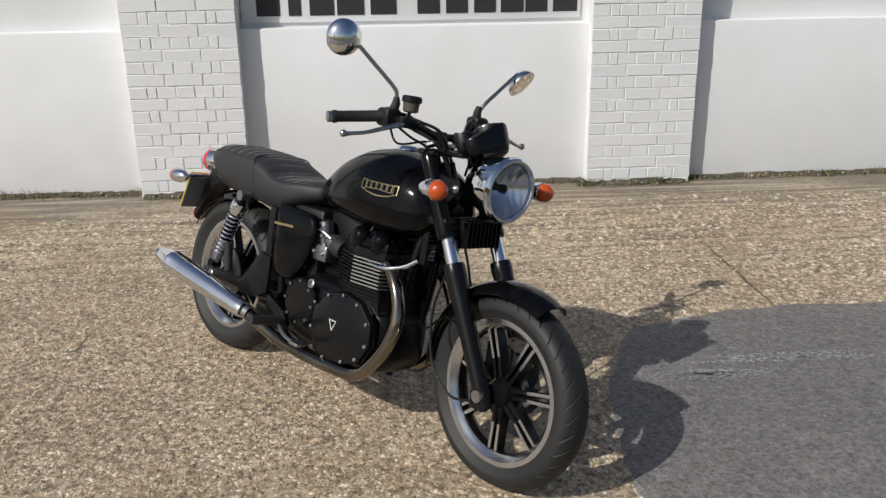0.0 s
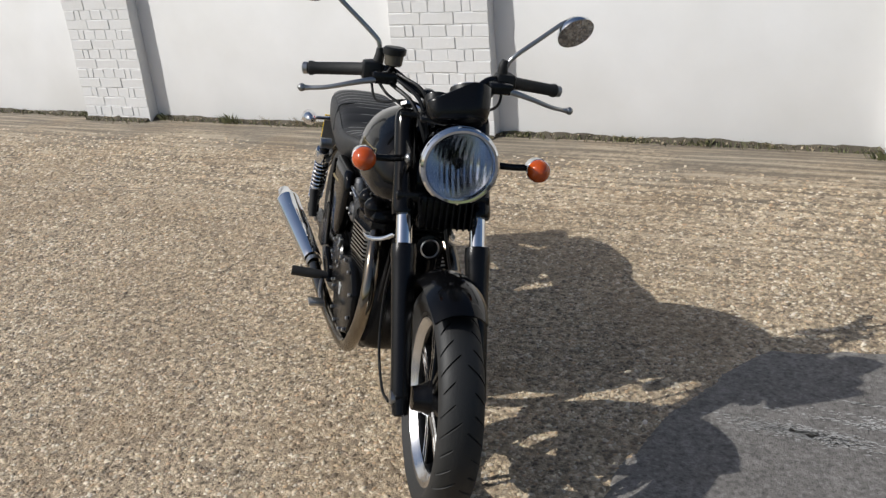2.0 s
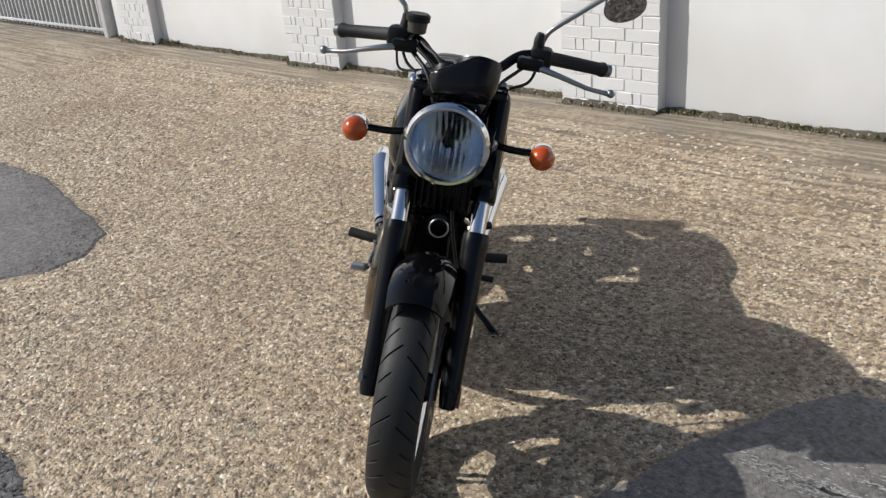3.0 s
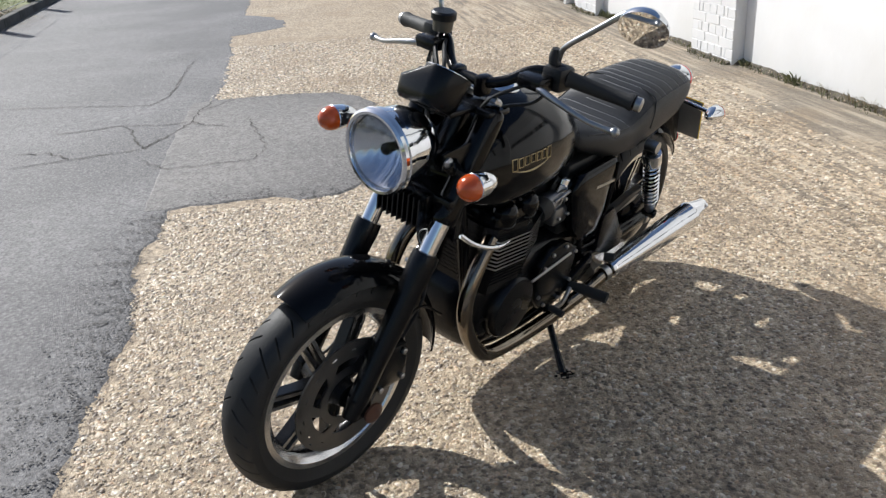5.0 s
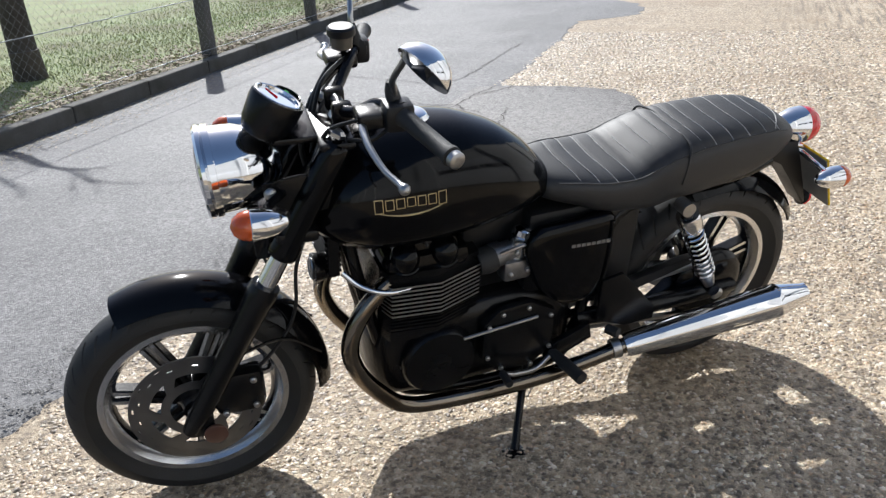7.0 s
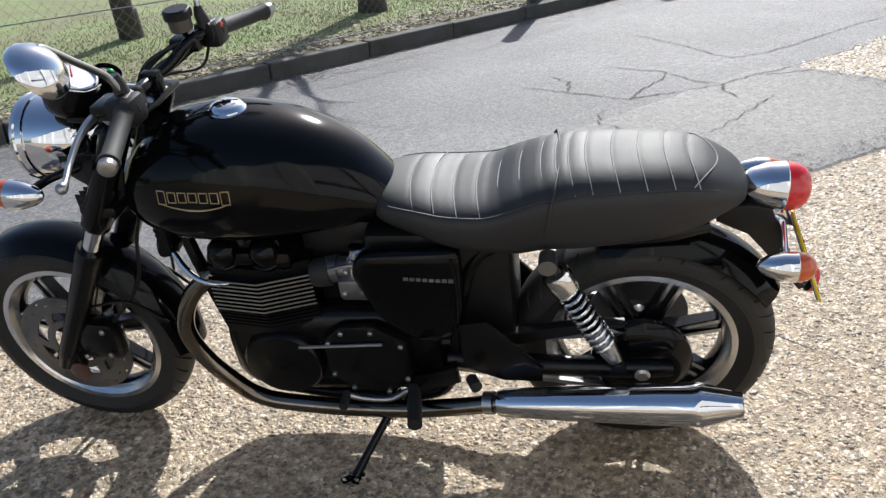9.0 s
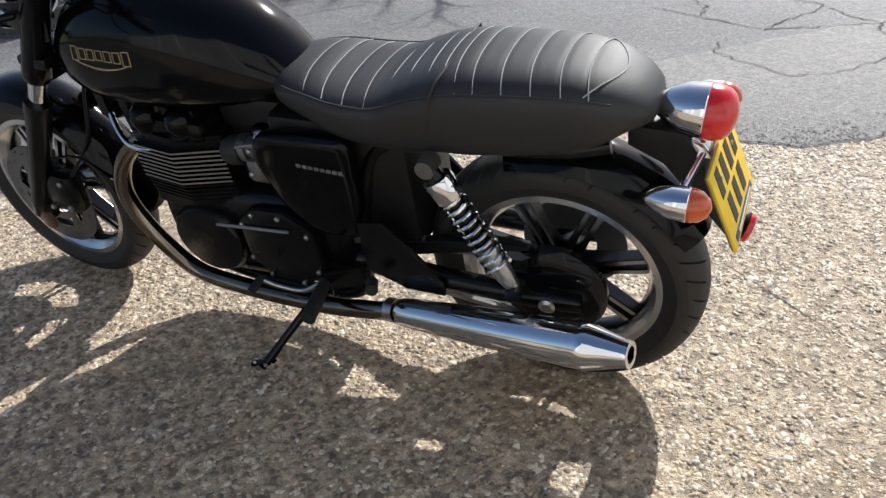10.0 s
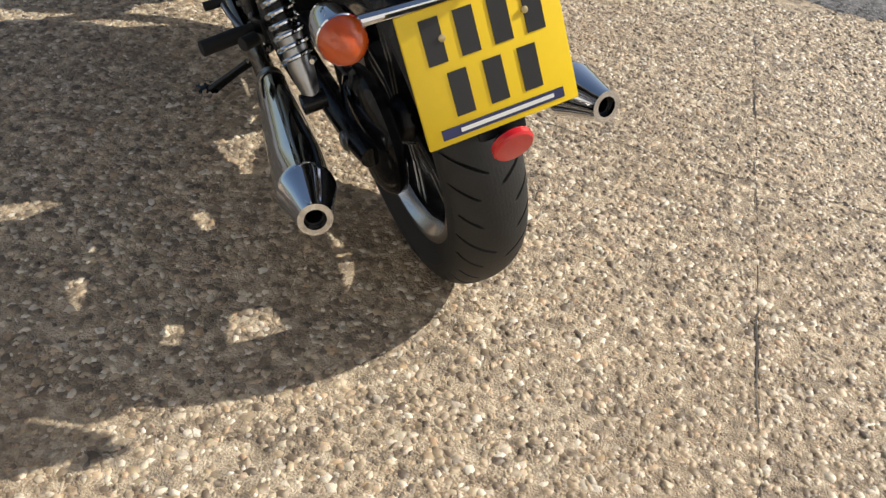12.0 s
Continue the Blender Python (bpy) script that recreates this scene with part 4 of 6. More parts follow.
def rounded(poly, r, n=5):
    """The outline with its corners rounded off."""
    out = []
    for i, (x, z) in enumerate(poly):
        p, a, b = Vector((x, z)), Vector(poly[i - 1]), Vector(poly[(i + 1) % len(poly)])
        a, b = p + (a - p).normalized() * min(r, (a - p).length * 0.45), p + (b - p).normalized() * min(r, (b - p).length * 0.45)
        for k in range(n + 1):
            t = k / n
            out.append(tuple(a * (1 - t) ** 2 + p * 2 * t * (1 - t) + b * t * t))
    return out


COVER = rounded([(0.402, 0.660), (0.62, 0.650), (0.648, 0.60), (0.60, 0.47), (0.53, 0.402), (0.44, 0.402), (0.407, 0.48)], 0.03)
COVER_SWELL = [(0.97, 0.112), (1.0, 0.118), (1.0, 0.132), (0.985, 0.140), (0.94, 0.146), (0.82, 0.1495), (0.55, 0.152), (0.2, 0.153)]


def at_line(z, back=0.0):
    """A point on the fork line at the height z."""
    return AX.x - (z - AX.z) * 0.56 - back


def interp(keys, x):
    """A smooth curve through the keys, with no overshoot between them."""
    n = len(keys)
    for i in range(n - 1):
        a, b = keys[i], keys[i + 1]
        if not min(a[0], b[0]) - 1e-9 <= x <= max(a[0], b[0]) + 1e-9:
            continue
        h = b[0] - a[0]
        t = (x - a[0]) / h
        out = [x]
        for j in range(1, len(a)):
            d = (b[j] - a[j]) / h
            ends = []
            for k in (i, i + 1):
                if k in (0, n - 1):
                    ends.append(d)
                    continue
                d0 = (keys[k][j] - keys[k - 1][j]) / (keys[k][0] - keys[k - 1][0])
                d1 = (keys[k + 1][j] - keys[k][j]) / (keys[k + 1][0] - keys[k][0])
                ends.append(2 * d0 * d1 / (d0 + d1) if d0 * d1 > 0 else 0.0)
            s, e = ends
            out.append(a[j] + h * (t * s + t * t * (3 * d - 2 * s - e) + t ** 3 * (s + e - 2 * d)))
        return out
    return list(keys[-1])


def body(keys, n, seg=40):
    """keys: x, half width, top z, middle z, bottom z, power up, power down."""
    x0, x1 = keys[0][0], keys[-1][0]
    rows = [interp(keys, x0 + (x1 - x0) * i / n) for i in range(n + 1)]
    bm = bmesh.new()
    rings = []
    for x, w, zt, zm, zb, pu, pd in rows:
        ring = []
        for j in range(seg):
            a = 2 * math.pi * j / seg
            c, s = math.cos(a), math.sin(a)
            pw = pu if s > 0 else pd
            ring.append(bm.verts.new((x, math.copysign(abs(c) ** (2 / pw), c) * w, zm + math.copysign(abs(s) ** (2 / pw), s) * ((zt - zm) if s > 0 else (zm - zb)))))
        rings.append(ring)
    ring_faces(bm, rings)
    return bm


# tank
TANK = [(0.535, 0.035, 0.734, 0.72, 0.705, 2, 2), (0.56, 0.075, 0.769, 0.725, 0.7, 2, 2.4), (0.62, 0.108, 0.834, 0.735, 0.682, 2.1, 2.8), (0.7, 0.134, 0.884, 0.748, 0.668, 2.2, 2.8), (0.8, 0.152, 0.917, 0.755, 0.656, 2.3, 2.8), (0.9, 0.159, 0.929, 0.758, 0.652, 2.3, 2.8), (1.0, 0.155, 0.914, 0.758, 0.656, 2.3, 2.7), (1.07, 0.138, 0.885, 0.758, 0.674, 2.3, 2.6), (1.12, 0.105, 0.835, 0.76, 0.705, 2.2, 2.5), (1.145, 0.06, 0.8, 0.76, 0.725, 2, 2), (1.152, 0.02, 0.775, 0.76, 0.745, 2, 2)]
tank = bp("fuel_tank", body(TANK, 60, 56), BLACK_PAINT, None, "gloss black fuel tank with silver badges")
bp("tank_seam", tube([(0.60, 0.0, 0.672), (0.75, 0.0, 0.668), (1.05, 0.0, 0.672)], 0.006, 8), BLACK_PAINT, tank)
bp("filler_cap", lathe([(-0.01, 0.040), (0.001, 0.040), (0.004, 0.037), (0.010, 0.034), (0.014, 0.026), (0.016, 0.01)], (0.885, 0, 0.926), (-0.05, 0, 1), 32), CHROME, tank, "round chrome filler cap")


def surf_y(keys, x, z):
    """Half width of a body at x and height z."""
    _, w, zt, zm, zb, pu, pd = interp(keys, x)
    h, pw = (zt - zm, pu) if z > zm else (zm - zb, pd)
    s = min(1.0, abs(z - zm) / h)
    return w * max(0.0, 1 - s ** pw) ** (1 / pw)


for sy in (-1, 1):
    # plain outlined blocks in place of the lettering, over a swept underline
    for i in range(7):
        x, half, low = 0.868 + i * 0.0235, 0.0095, 0.005 * (1 - abs(i - 3) / 3) ** 1.5
        z0, z1 = 0.795 - (0.004 if i in (0, 6) else 0) + low * 0.6, 0.819 + (0.002 if i in (0, 6) else 0)
        bm = bmesh.new()
        ring = []
        for k in (0, 0.0015):
            for depth in (0.0003, 0.0022):
                ring.append([bm.verts.new((px, sy * (surf_y(TANK, px, pz) + depth), pz)) for px, pz in ((x - half + k, z0 + k), (x + half - k, z0 + k), (x + half - k, z1 - k), (x - half + k, z1 - k))])
        ring_faces(bm, [ring[0], ring[1], ring[3], ring[2]], True, False, False)
        bp("badge_bar", bm, GOLD, tank, smooth=False)
    pts = []
    for k in range(13):
        x = 0.862 + 0.0127 * k
        z = 0.779 + 2.4 * (x - 0.938) ** 2
        pts.append((x, sy * (surf_y(TANK, x, z) + 0.0012), z))
    bp("badge_swoop", tube(pts, [0.0008, 0.0026, 0.0008], 8, 2), GOLD, tank, "gold swept badge line")

# seat
SEAT = [(0.6, 0.06, 0.746, 0.725, 0.7, 2.2, 2.5), (0.57, 0.095, 0.761, 0.72, 0.685, 2.6, 2.6), (0.5, 0.122, 0.758, 0.715, 0.662, 3, 2.8), (0.42, 0.136, 0.749, 0.705, 0.632, 3.2, 3.2), (0.35, 0.14, 0.752, 0.7, 0.618, 3.2, 2.8), (0.29, 0.14, 0.777, 0.708, 0.615, 3.2, 3.2), (0.225, 0.138, 0.801, 0.72, 0.618, 3.2, 2.8), (0.15, 0.134, 0.812, 0.73, 0.624, 3.2, 3.2), (0.0, 0.124, 0.815, 0.745, 0.64, 3, 3), (-0.08, 0.112, 0.805, 0.748, 0.664, 2.8, 2.6), (-0.13, 0.092, 0.785, 0.745, 0.698, 2.5, 2.5), (-0.165, 0.06, 0.76, 0.738, 0.712, 2.2, 2.2), (-0.175, 0.02, 0.745, 0.735, 0.728, 2, 2)]
LINES = [0.512, 0.467, 0.420, 0.372, 0.327, 0.282, 0.238, 0.208, 0.182, 0.148, 0.096, 0.044, -0.008, -0.055]
bm = body(SEAT, 150, 48)
for q in bm.verts:
    _, w, zt, zm, *_r = interp(SEAT, max(-0.175, min(0.60, q.co.x)))
    near = min(abs(q.co.x + 0.02 * (q.co.y / w) ** 2 - x) for x in LINES)
    if q.co.z > zm + (zt - zm) * 0.55:
        q.co.z -= 0.0013 * math.exp(-(near / 0.005) ** 2)
seat = bp("seat", bm, SEAT_VINYL, None, "black pleated vinyl dual seat with pale stitching")
for x in LINES:
    _, w, zt, zm, zb, pu, pd = interp(SEAT, x)
    pts = []
    for k in range(13):
        y = (k / 6 - 1) * w * 0.90
        z = zm + (zt - zm) * max(0.0, 1 - (abs(y) / w) ** pu) ** (1 / pu)
        pts.append((x - 0.02 * (y / w) ** 2, y, z - 0.0008))
    bp("stitching", tube(pts, 0.0012, 5, 2), STITCH, seat)
pts = []
for k in range(17):
    f = k / 8 - 1
    x = -0.112 + 0.052 * f * f
    _, w, zt, zm, zb, pu, pd = interp(SEAT, x)
    y = f * w * 0.88
    pts.append((x, y, zm + (zt - zm) * max(0.0, 1 - abs(f * 0.88) ** pu) ** (1 / pu) + 0.0006))
bp("stitching", tube(pts, 0.0014, 5, 2), STITCH, seat)
for sy in (-1, 1):
    pts = []
    for k in range(24):
        x = 0.55 - k * 0.0285
        _, w, zt, zm, zb, pu, pd = interp(SEAT, x)
        y = w * 0.92
        pts.append((x, sy * y, zm + (zt - zm) * (1 - 0.92 ** pu) ** (1 / pu) + 0.001))
    bp("piping", tube(pts, 0.0022, 6, 2), SEAT_VINYL, seat)
bp("seat_strap", tube([(0.225, 0.1385, 0.70), (0.215, 0.133, 0.762), (0.205, 0.11, 0.795), (0.197, 0, 0.803), (0.205, -0.11, 0.795), (0.215, -0.133, 0.762), (0.225, -0.1385, 0.70)], 0.003, 8, 5), SEAT_VINYL, seat, "black seat strap")

# mudguards


def guard(c, r, a0, a1, w, depth, t, n=40):
    """A curved mudguard round the axle c, from angle a0 to a1 (degrees, from ahead over the top)."""
    bm = bmesh.new()
    rings = []
    for i in range(n + 1):
        a = radians(a0 + (a1 - a0) * i / n)
        u = Vector((math.cos(a), 0, math.sin(a)))
        e = min(1.0, 0.35 + 6 * min(i, n - i) / n)
        ring = []
        for side in (0, 1):
            rr = range(13) if side == 0 else range(12, -1, -1)
            for k in rr:
                s = k / 6 - 1
                ring.append(bm.verts.new(Vector(c) + u * (r - depth * abs(s) ** 2.6 - (t if side else 0)) + Vector((0, s * (w / 2 - (t if side else 0)) * (0.85 + 0.15 * e), 0))))
        rings.append(ring)
    ring_faces(bm, rings)
    return bm


front_guard = bp("front_mudguard", guard(AX, 0.327, 64, 182, 0.142, 0.035, 0.004), BLACK_PAINT, None, "gloss black front mudguard", True)
for sy in (-1, 1):
    bp("stay", tube([(1.32, sy * 0.092, 0.45), (1.22, sy * 0.078, 0.462), (1.135, sy * 0.07, 0.40)], 0.004, 8), BLACK_SATIN, front_guard, "", True)
bp("rear_mudguard", guard(REAR, 0.338, 72, 150, 0.150, 0.04, 0.004), BLACK_PAINT, None, "gloss black rear mudguard")
bp("tail_bracket", plate_xz([(-0.12, 0.70), (-0.225, 0.69), (-0.255, 0.62), (-0.285, 0.55), (-0.318, 0.478), (-0.308, 0.472), (-0.24, 0.56), (-0.19, 0.63), (-0.12, 0.655)], -0.035, 0.035, 0.006), BLACK_PLASTIC, None, "black tail and plate bracket")

# fork legs, yokes, headlamp, clocks, bars
for sy in (-1, 1):
    y = sy * 0.098
    def fp(z, back=0.0, yy=None):
        return (at_line(z, back), y if yy is None else yy, z)
    leg = bp("fork_leg", tube([fp(0.255), fp(0.30), fp(0.36), fp(0.45), fp(0.56), fp(0.61), fp(0.632)], [0.020, 0.026, 0.026, 0.028, 0.031, 0.034, 0.032], 20, 3), BLACK_SATIN, None, "black lower fork leg", True)
    bp("stanchion", tube([fp(0.60), fp(0.72)], 0.0215, 20, 0), CHROME, leg, "chrome fork stanchion", True)
    bp("axle_clamp", box((AX.x - 0.035, y - 0.018, AX.z - 0.045), (AX.x + 0.022, y + 0.018, AX.z + 0.02), 0.008), BLACK_SATIN, leg, "", True)
    bp("fork_shroud", tube([fp(0.70), fp(0.715), fp(0.80), fp(0.925), fp(0.945)], [0.031, 0.034, 0.031, 0.031, 0.024], 20, 3), BLACK_PAINT, None, "black upper fork shroud", True)
    bp("fork_cap", lathe([(0, 0.02), (0.008, 0.02), (0.014, 0.012)], fp(0.945), HEAD_AXIS, 6), STEEL, None, "", True)
    bp("lamp_bracket", plate_xz([(1.10, 0.80), (1.16, 0.79), (1.225, 0.835), (1.23, 0.875), (1.15, 0.885), (1.08, 0.87)], y * 1.02 - 0.004, y * 1.02 + 0.004, 0.002), BLACK_SATIN, None, "", True)
    bp("lamp_bolt", lathe([(0, 0.013), (0.005, 0.013), (0.009, 0.009), (0.012, 0.004)], (1.215, y * 1.05, 0.853), (0, sy, 0), 16), STEEL, None, "", True)
    # front indicator: stalk, chrome bullet body, amber lens
    o = Vector((1.254, sy * 0.223, 0.857))
    ind = bp("front_indicator", lathe([(-0.062, 0.002), (-0.055, 0.012), (-0.04, 0.021), (-0.015, 0.029), (0.012, 0.0305), (0.014, 0.029)], o, (1, 0, 0.03), 24), CHROME, None, "chrome bullet indicator with amber lens", True)
    bp("lens", lathe([(0.012, 0.029), (0.02, 0.030), (0.034, 0.026), (0.046, 0.016), (0.051, 0.003)], o, (1, 0, 0.03), 24), AMBER, ind, "round amber lens", True)
    bp("stalk", tube([(1.19, sy * 0.10, 0.850), (1.224, sy * 0.15, 0.852), (1.234, sy * 0.205, 0.855)], 0.009, 12), BLACK_SATIN, ind, "", True)
    # rear indicator
    o = Vector((-0.24, sy * 0.168, 0.648))
    ind = bp("rear_indicator", lathe([(-0.062, 0.002), (-0.055, 0.012), (-0.04, 0.021), (-0.015, 0.029), (0.012, 0.0305), (0.014, 0.029)], o, (-1, 0, -0.05), 24), CHROME, None, "chrome bullet indicator with amber lens")
    bp("lens", lathe([(0.012, 0.029), (0.02, 0.030), (0.034, 0.026), (0.046, 0.016), (0.051, 0.003)], o, (-1, 0, -0.05), 24), AMBER, ind, "round amber lens")
    bp("stalk", tube([(-0.25, sy * 0.03, 0.652), (-0.235, sy * 0.15, 0.650)], 0.008, 12, 0), CHROME, ind)
    # mirrors
    stem = [(0.966, 0.178, 1.035), (0.969, 0.184, 1.062), (0.975, 0.20, 1.09), (0.974, 0.26, 1.14), (0.972, 0.322, 1.19), (0.968, 0.342, 1.197), (0.964, 0.355, 1.188)] if sy > 0 else [(0.968, -0.172, 1.035), (0.973, -0.175, 1.085), (0.970, -0.190, 1.108), (0.955, -0.260, 1.168), (0.943, -0.318, 1.216), (0.938, -0.336, 1.225)]
    mc = Vector((0.962, 0.367, 1.172)) if sy > 0 else Vector((0.935, -0.360, 1.228))
    nrm = Vector((0.75, 0.25, -0.60)) if sy > 0 else Vector((-0.9, 0.25, 0.15))
    mir = bp("mirror", lathe([(-0.037, 0.006), (-0.033, 0.02), (-0.023, 0.038), (-0.008, 0.051), (0.002, 0.0535), (0.006, 0.0535), (0.006, 0.050)], mc, nrm, 36), CHROME, None, "round chrome-backed mirror on a stem", True)
    bp("mirror_glass", lathe([(0.0045, 0.0505), (0.0062, 0.0505), (0.0066, 0.002)], mc, nrm, 36), MIRROR, mir, "round mirror glass", True)
    bp("stem", tube(stem, 0.0065, 12), STEEL, mir, "", True)
    bp("stem_boot", tube([(0.963, sy * 0.172, 1.015), (0.967, sy * 0.174, 1.04), (0.971, sy * 0.172, 1.06), (0.973, sy * 0.174, 1.078)], [0.0135, 0.015, 0.013, 0.0085], 14), GRIP_RUBBER, mir, "black rubber stem boot", True)
    # grip, switch gear, lever
    e0, e1 = Vector((0.955, sy * 0.205, 1.016)), Vector((0.907, sy * 0.355, 0.998))
    d = (e1 - e0).normalized()
    grip = bp("grip", lathe([(0, 0.019), (0.003, 0.021), (0.008, 0.0175), (0.14, 0.0168), (0.148, 0.0195), (0.155, 0.0195), (0.157, 0.012)], e0, d, 24), GRIP_RUBBER, None, "black ribbed rubber handlebar grip", True)
    bp("bar_end", lathe([(0.157, 0.013), (0.16, 0.0165), (0.172, 0.0165), (0.175, 0.012), (0.175, 0.005)], e0, d, 20), STEEL, grip, "steel bar-end weight", True)
    sw = box((-0.028, -0.030, -0.030), (0.030, 0.026, 0.026), 0.011, Matrix.Translation((0.962, sy * 0.186, 1.016)))
    bp("switch_housing", sw, BLACK_PLASTIC, None, "black switch housing", True)
    bp("throttle_drum" if sy < 0 else "switch_collar", lathe([(-0.045, 0.018), (-0.042, 0.026), (-0.01, 0.027), (-0.006, 0.02)], e0, d, 20), BLACK_PLASTIC, None, "", True)
    bp("perch", box((-0.026, -0.034, -0.016), (0.044, 0.034, 0.016), 0.009, Matrix.Translation((0.995, sy * 0.160, 1.006))), BLACK_SATIN, None, "", True)
    bp("lever", tube([(1.026, sy * 0.165, 1.002), (1.034, sy * 0.20, 0.998), (1.034, sy * 0.25, 0.986), (1.022, sy * 0.31, 0.968), (1.006, sy * 0.352, 0.960), (1.0, sy * 0.372, 0.958)], [0.0065, 0.0085, 0.007, 0.006, 0.006, 0.009], 12), STEEL, None, "polished alloy control lever", True)
    bp("lever_ball", lathe([(-0.011, 0.002), (-0.009, 0.007), (-0.004, 0.0105), (0.002, 0.011), (0.007, 0.0085), (0.011, 0.002)], (1.001, sy * 0.374, 0.9585), (-0.2, sy, -0.1), 16), STEEL, None, "round lever end", True)
bp("button", lathe([(0, 0.006), (0.006, 0.006), (0.008, 0.003)], (0.94, -0.186, 1.03), (-1, 0, 0.4), 12), RED, None, "red kill switch", True)
bar = bp("handlebar", tube([(0.91, 0.350, 0.999), (0.955, 0.205, 1.018), (0.985, 0.135, 1.018), (1.02, 0.085, 0.985), (1.043, 0.04, 0.972), (1.043, 0.0, 0.972), (1.043, -0.04, 0.972), (1.02, -0.085, 0.985), (0.985, -0.135, 1.018), (0.955, -0.205, 1.018), (0.91, -0.350, 0.999)], 0.0125, 16), BLACK_SATIN, None, "black tubular handlebar", True)
for sy in (-1, 1):
    bp("bar_clamp", box((1.022, sy * 0.04 - 0.014, 0.940), (1.064, sy * 0.04 + 0.014, 0.990), 0.008), BLACK_SATIN, bar, "", True)
yoke = bmesh.new()
box_into(yoke, (1.03, -0.12, 0.918), (1.105, 0.12, 0.936), 0.008)
bp("top_yoke", yoke, BLACK_SATIN, None, "black top fork yoke", True)
bp("bottom_yoke", box((1.125, -0.125, 0.735), (1.215, 0.125, 0.765), 0.01), BLACK_SATIN, None, "", True)
rect = bp("regulator", box((1.195, -0.068, 0.675), (1.235, 0.072, 0.762), 0.008), BLACK_SATIN, None, "black finned regulator under the lamp", True)
for i in range(9):
    bp("regulator_fin", box((1.232, -0.066 + 0.0165 * i, 0.680), (1.256, -0.062 + 0.0165 * i, 0.758)), BLACK_SATIN, rect, "", True, smooth=False)
bp("steering_stem_nut", lathe([(0, 0.018), (0.012, 0.018), (0.016, 0.01)], (1.05, 0, 0.936), HEAD_AXIS, 6), STEEL, None, "", True)
hl_axis = Vector((1, 0, -0.06))
hl = Vector((1.340, 0.003, 0.869))
lamp = bp("headlamp", lathe([(-0.165, 0.012), (-0.16, 0.03), (-0.145, 0.052), (-0.115, 0.075), (-0.075, 0.0885), (-0.03, 0.092), (-0.029, 0.0965), (-0.016, 0.0985), (-0.013, 0.0955), (-0.010, 0.0985), (-0.002, 0.0975), (0.003, 0.092), (0.002, 0.086), (-0.003, 0.0825), (-0.012, 0.0825), (-0.014, 0.0845), (-0.05, 0.078), (-0.11, 0.04)], hl, hl_axis, 64), CHROME, None, "round chrome headlamp", True)
bm = bmesh.new()
rings = []
for i in range(23):
    r = 0.010 + 0.072 * i / 22
    ring = []
    for j in range(96):
        a = 2 * math.pi * j / 96
        y, z = math.cos(a) * r, math.sin(a) * r
        flute = 0.0021 * abs(math.sin(y * math.pi / 0.0145)) * min(1.0, (0.0822 - r) / 0.01) * min(1.0, (r - 0.010) / 0.02)
        ring.append(bm.verts.new(hl + Vector((-0.076 + 0.063 * (r / 0.082) ** 2 + flute, y, z))))
    rings.append(ring)
ring_faces(bm, rings, True, True, False)
bp("reflector", bm, REFLECTOR, lamp, "fluted bright reflector", True)
bp("bulb_shield", lathe([(-0.076, 0.011), (-0.045, 0.011), (-0.042, 0.0135), (-0.030, 0.0135), (-0.026, 0.010), (-0.024, 0.003)], hl, hl_axis, 24), BLACK_SATIN, lamp, "", True)
glass = bp("lamp_glass", lathe([(-0.0080, 0.0822), (-0.003, 0.0822), (0.004, 0.066), (0.009, 0.038), (0.0105, 0.0004), (0.0085, 0.0004), (0.007, 0.038), (0.002, 0.066), (-0.004, 0.0795)], hl, hl_axis, 56, True), CLEAR, lamp, "clear domed headlamp glass", True)
glass.visible_shadow = False
ck = Vector((-0.50, 0, 0.866))
for nm, o, r, hgt in (("speedometer", Vector((1.170, 0.040, 1.012)), 0.050, 0.085), ("warning_lamps", Vector((1.142, -0.036, 0.984)), 0.030, 0.05)):
    k = bp(nm, lathe([(-hgt, r * 0.55), (-hgt + 0.006, r * 0.8), (-hgt + 0.02, r * 0.92), (-0.012, r), (0.0, r * 1.03), (0.004, r * 1.02), (0.004, r * 0.9), (0, r * 0.88)], o, ck, 32), BLACK_PLASTIC, None, "black round instrument with pale face", True)
    bp("bezel", lathe([(0.001, r * 0.86), (0.006, r * 0.88), (0.0072, r * 0.93), (0.006, r * 0.98), (-0.004, r * 0.99), (-0.004, r * 0.95)], o, ck, 32), BLACK_SATIN if nm != "speedometer" else CHROME, k, "", True)
    bp("dial", lathe([(-0.002, r * 0.89), (-0.001, r * 0.89), (-0.0005, 0.002)], o, ck, 32), DIAL, k, "pale dial face", True)
    if nm == "speedometer":
        cr = ck.cross(Vector((0, 1, 0)))
        for i in range(21):
            a = radians(-130 + 13 * i)
            u = (cr * math.cos(a) + Vector((0, 1, 0)) * math.sin(a))
            w = u.cross(ck) * (0.0011 if i % 2 else 0.0018)
            bm = bmesh.new()
            bm.faces.new([bm.verts.new(o + ck * 0.0008 + u * r * s + w * e) for s, e in ((0.70 if i % 2 else 0.64, -1), (0.82, -1), (0.82, 1), (0.70 if i % 2 else 0.64, 1))])
            bp("dial_mark", bm, INK, k, "", True, smooth=False)
        bp("needle", tube([tuple(o + ck * 0.002), tuple(o + ck * 0.002 + (cr * -0.6 - Vector((0, 0.8, 0))) * r * 0.7)], [0.002, 0.0008], 6, 0), RED, k, "red needle", True)
    else:
        for s in (-1, 1):
            bp("lamp_lens", lathe([(0.0, 0.007), (0.003, 0.007), (0.005, 0.003)], o + Vector((0, s * 0.012, 0)), ck, 12), GREEN if s < 0 else AMBER, k, "", True)
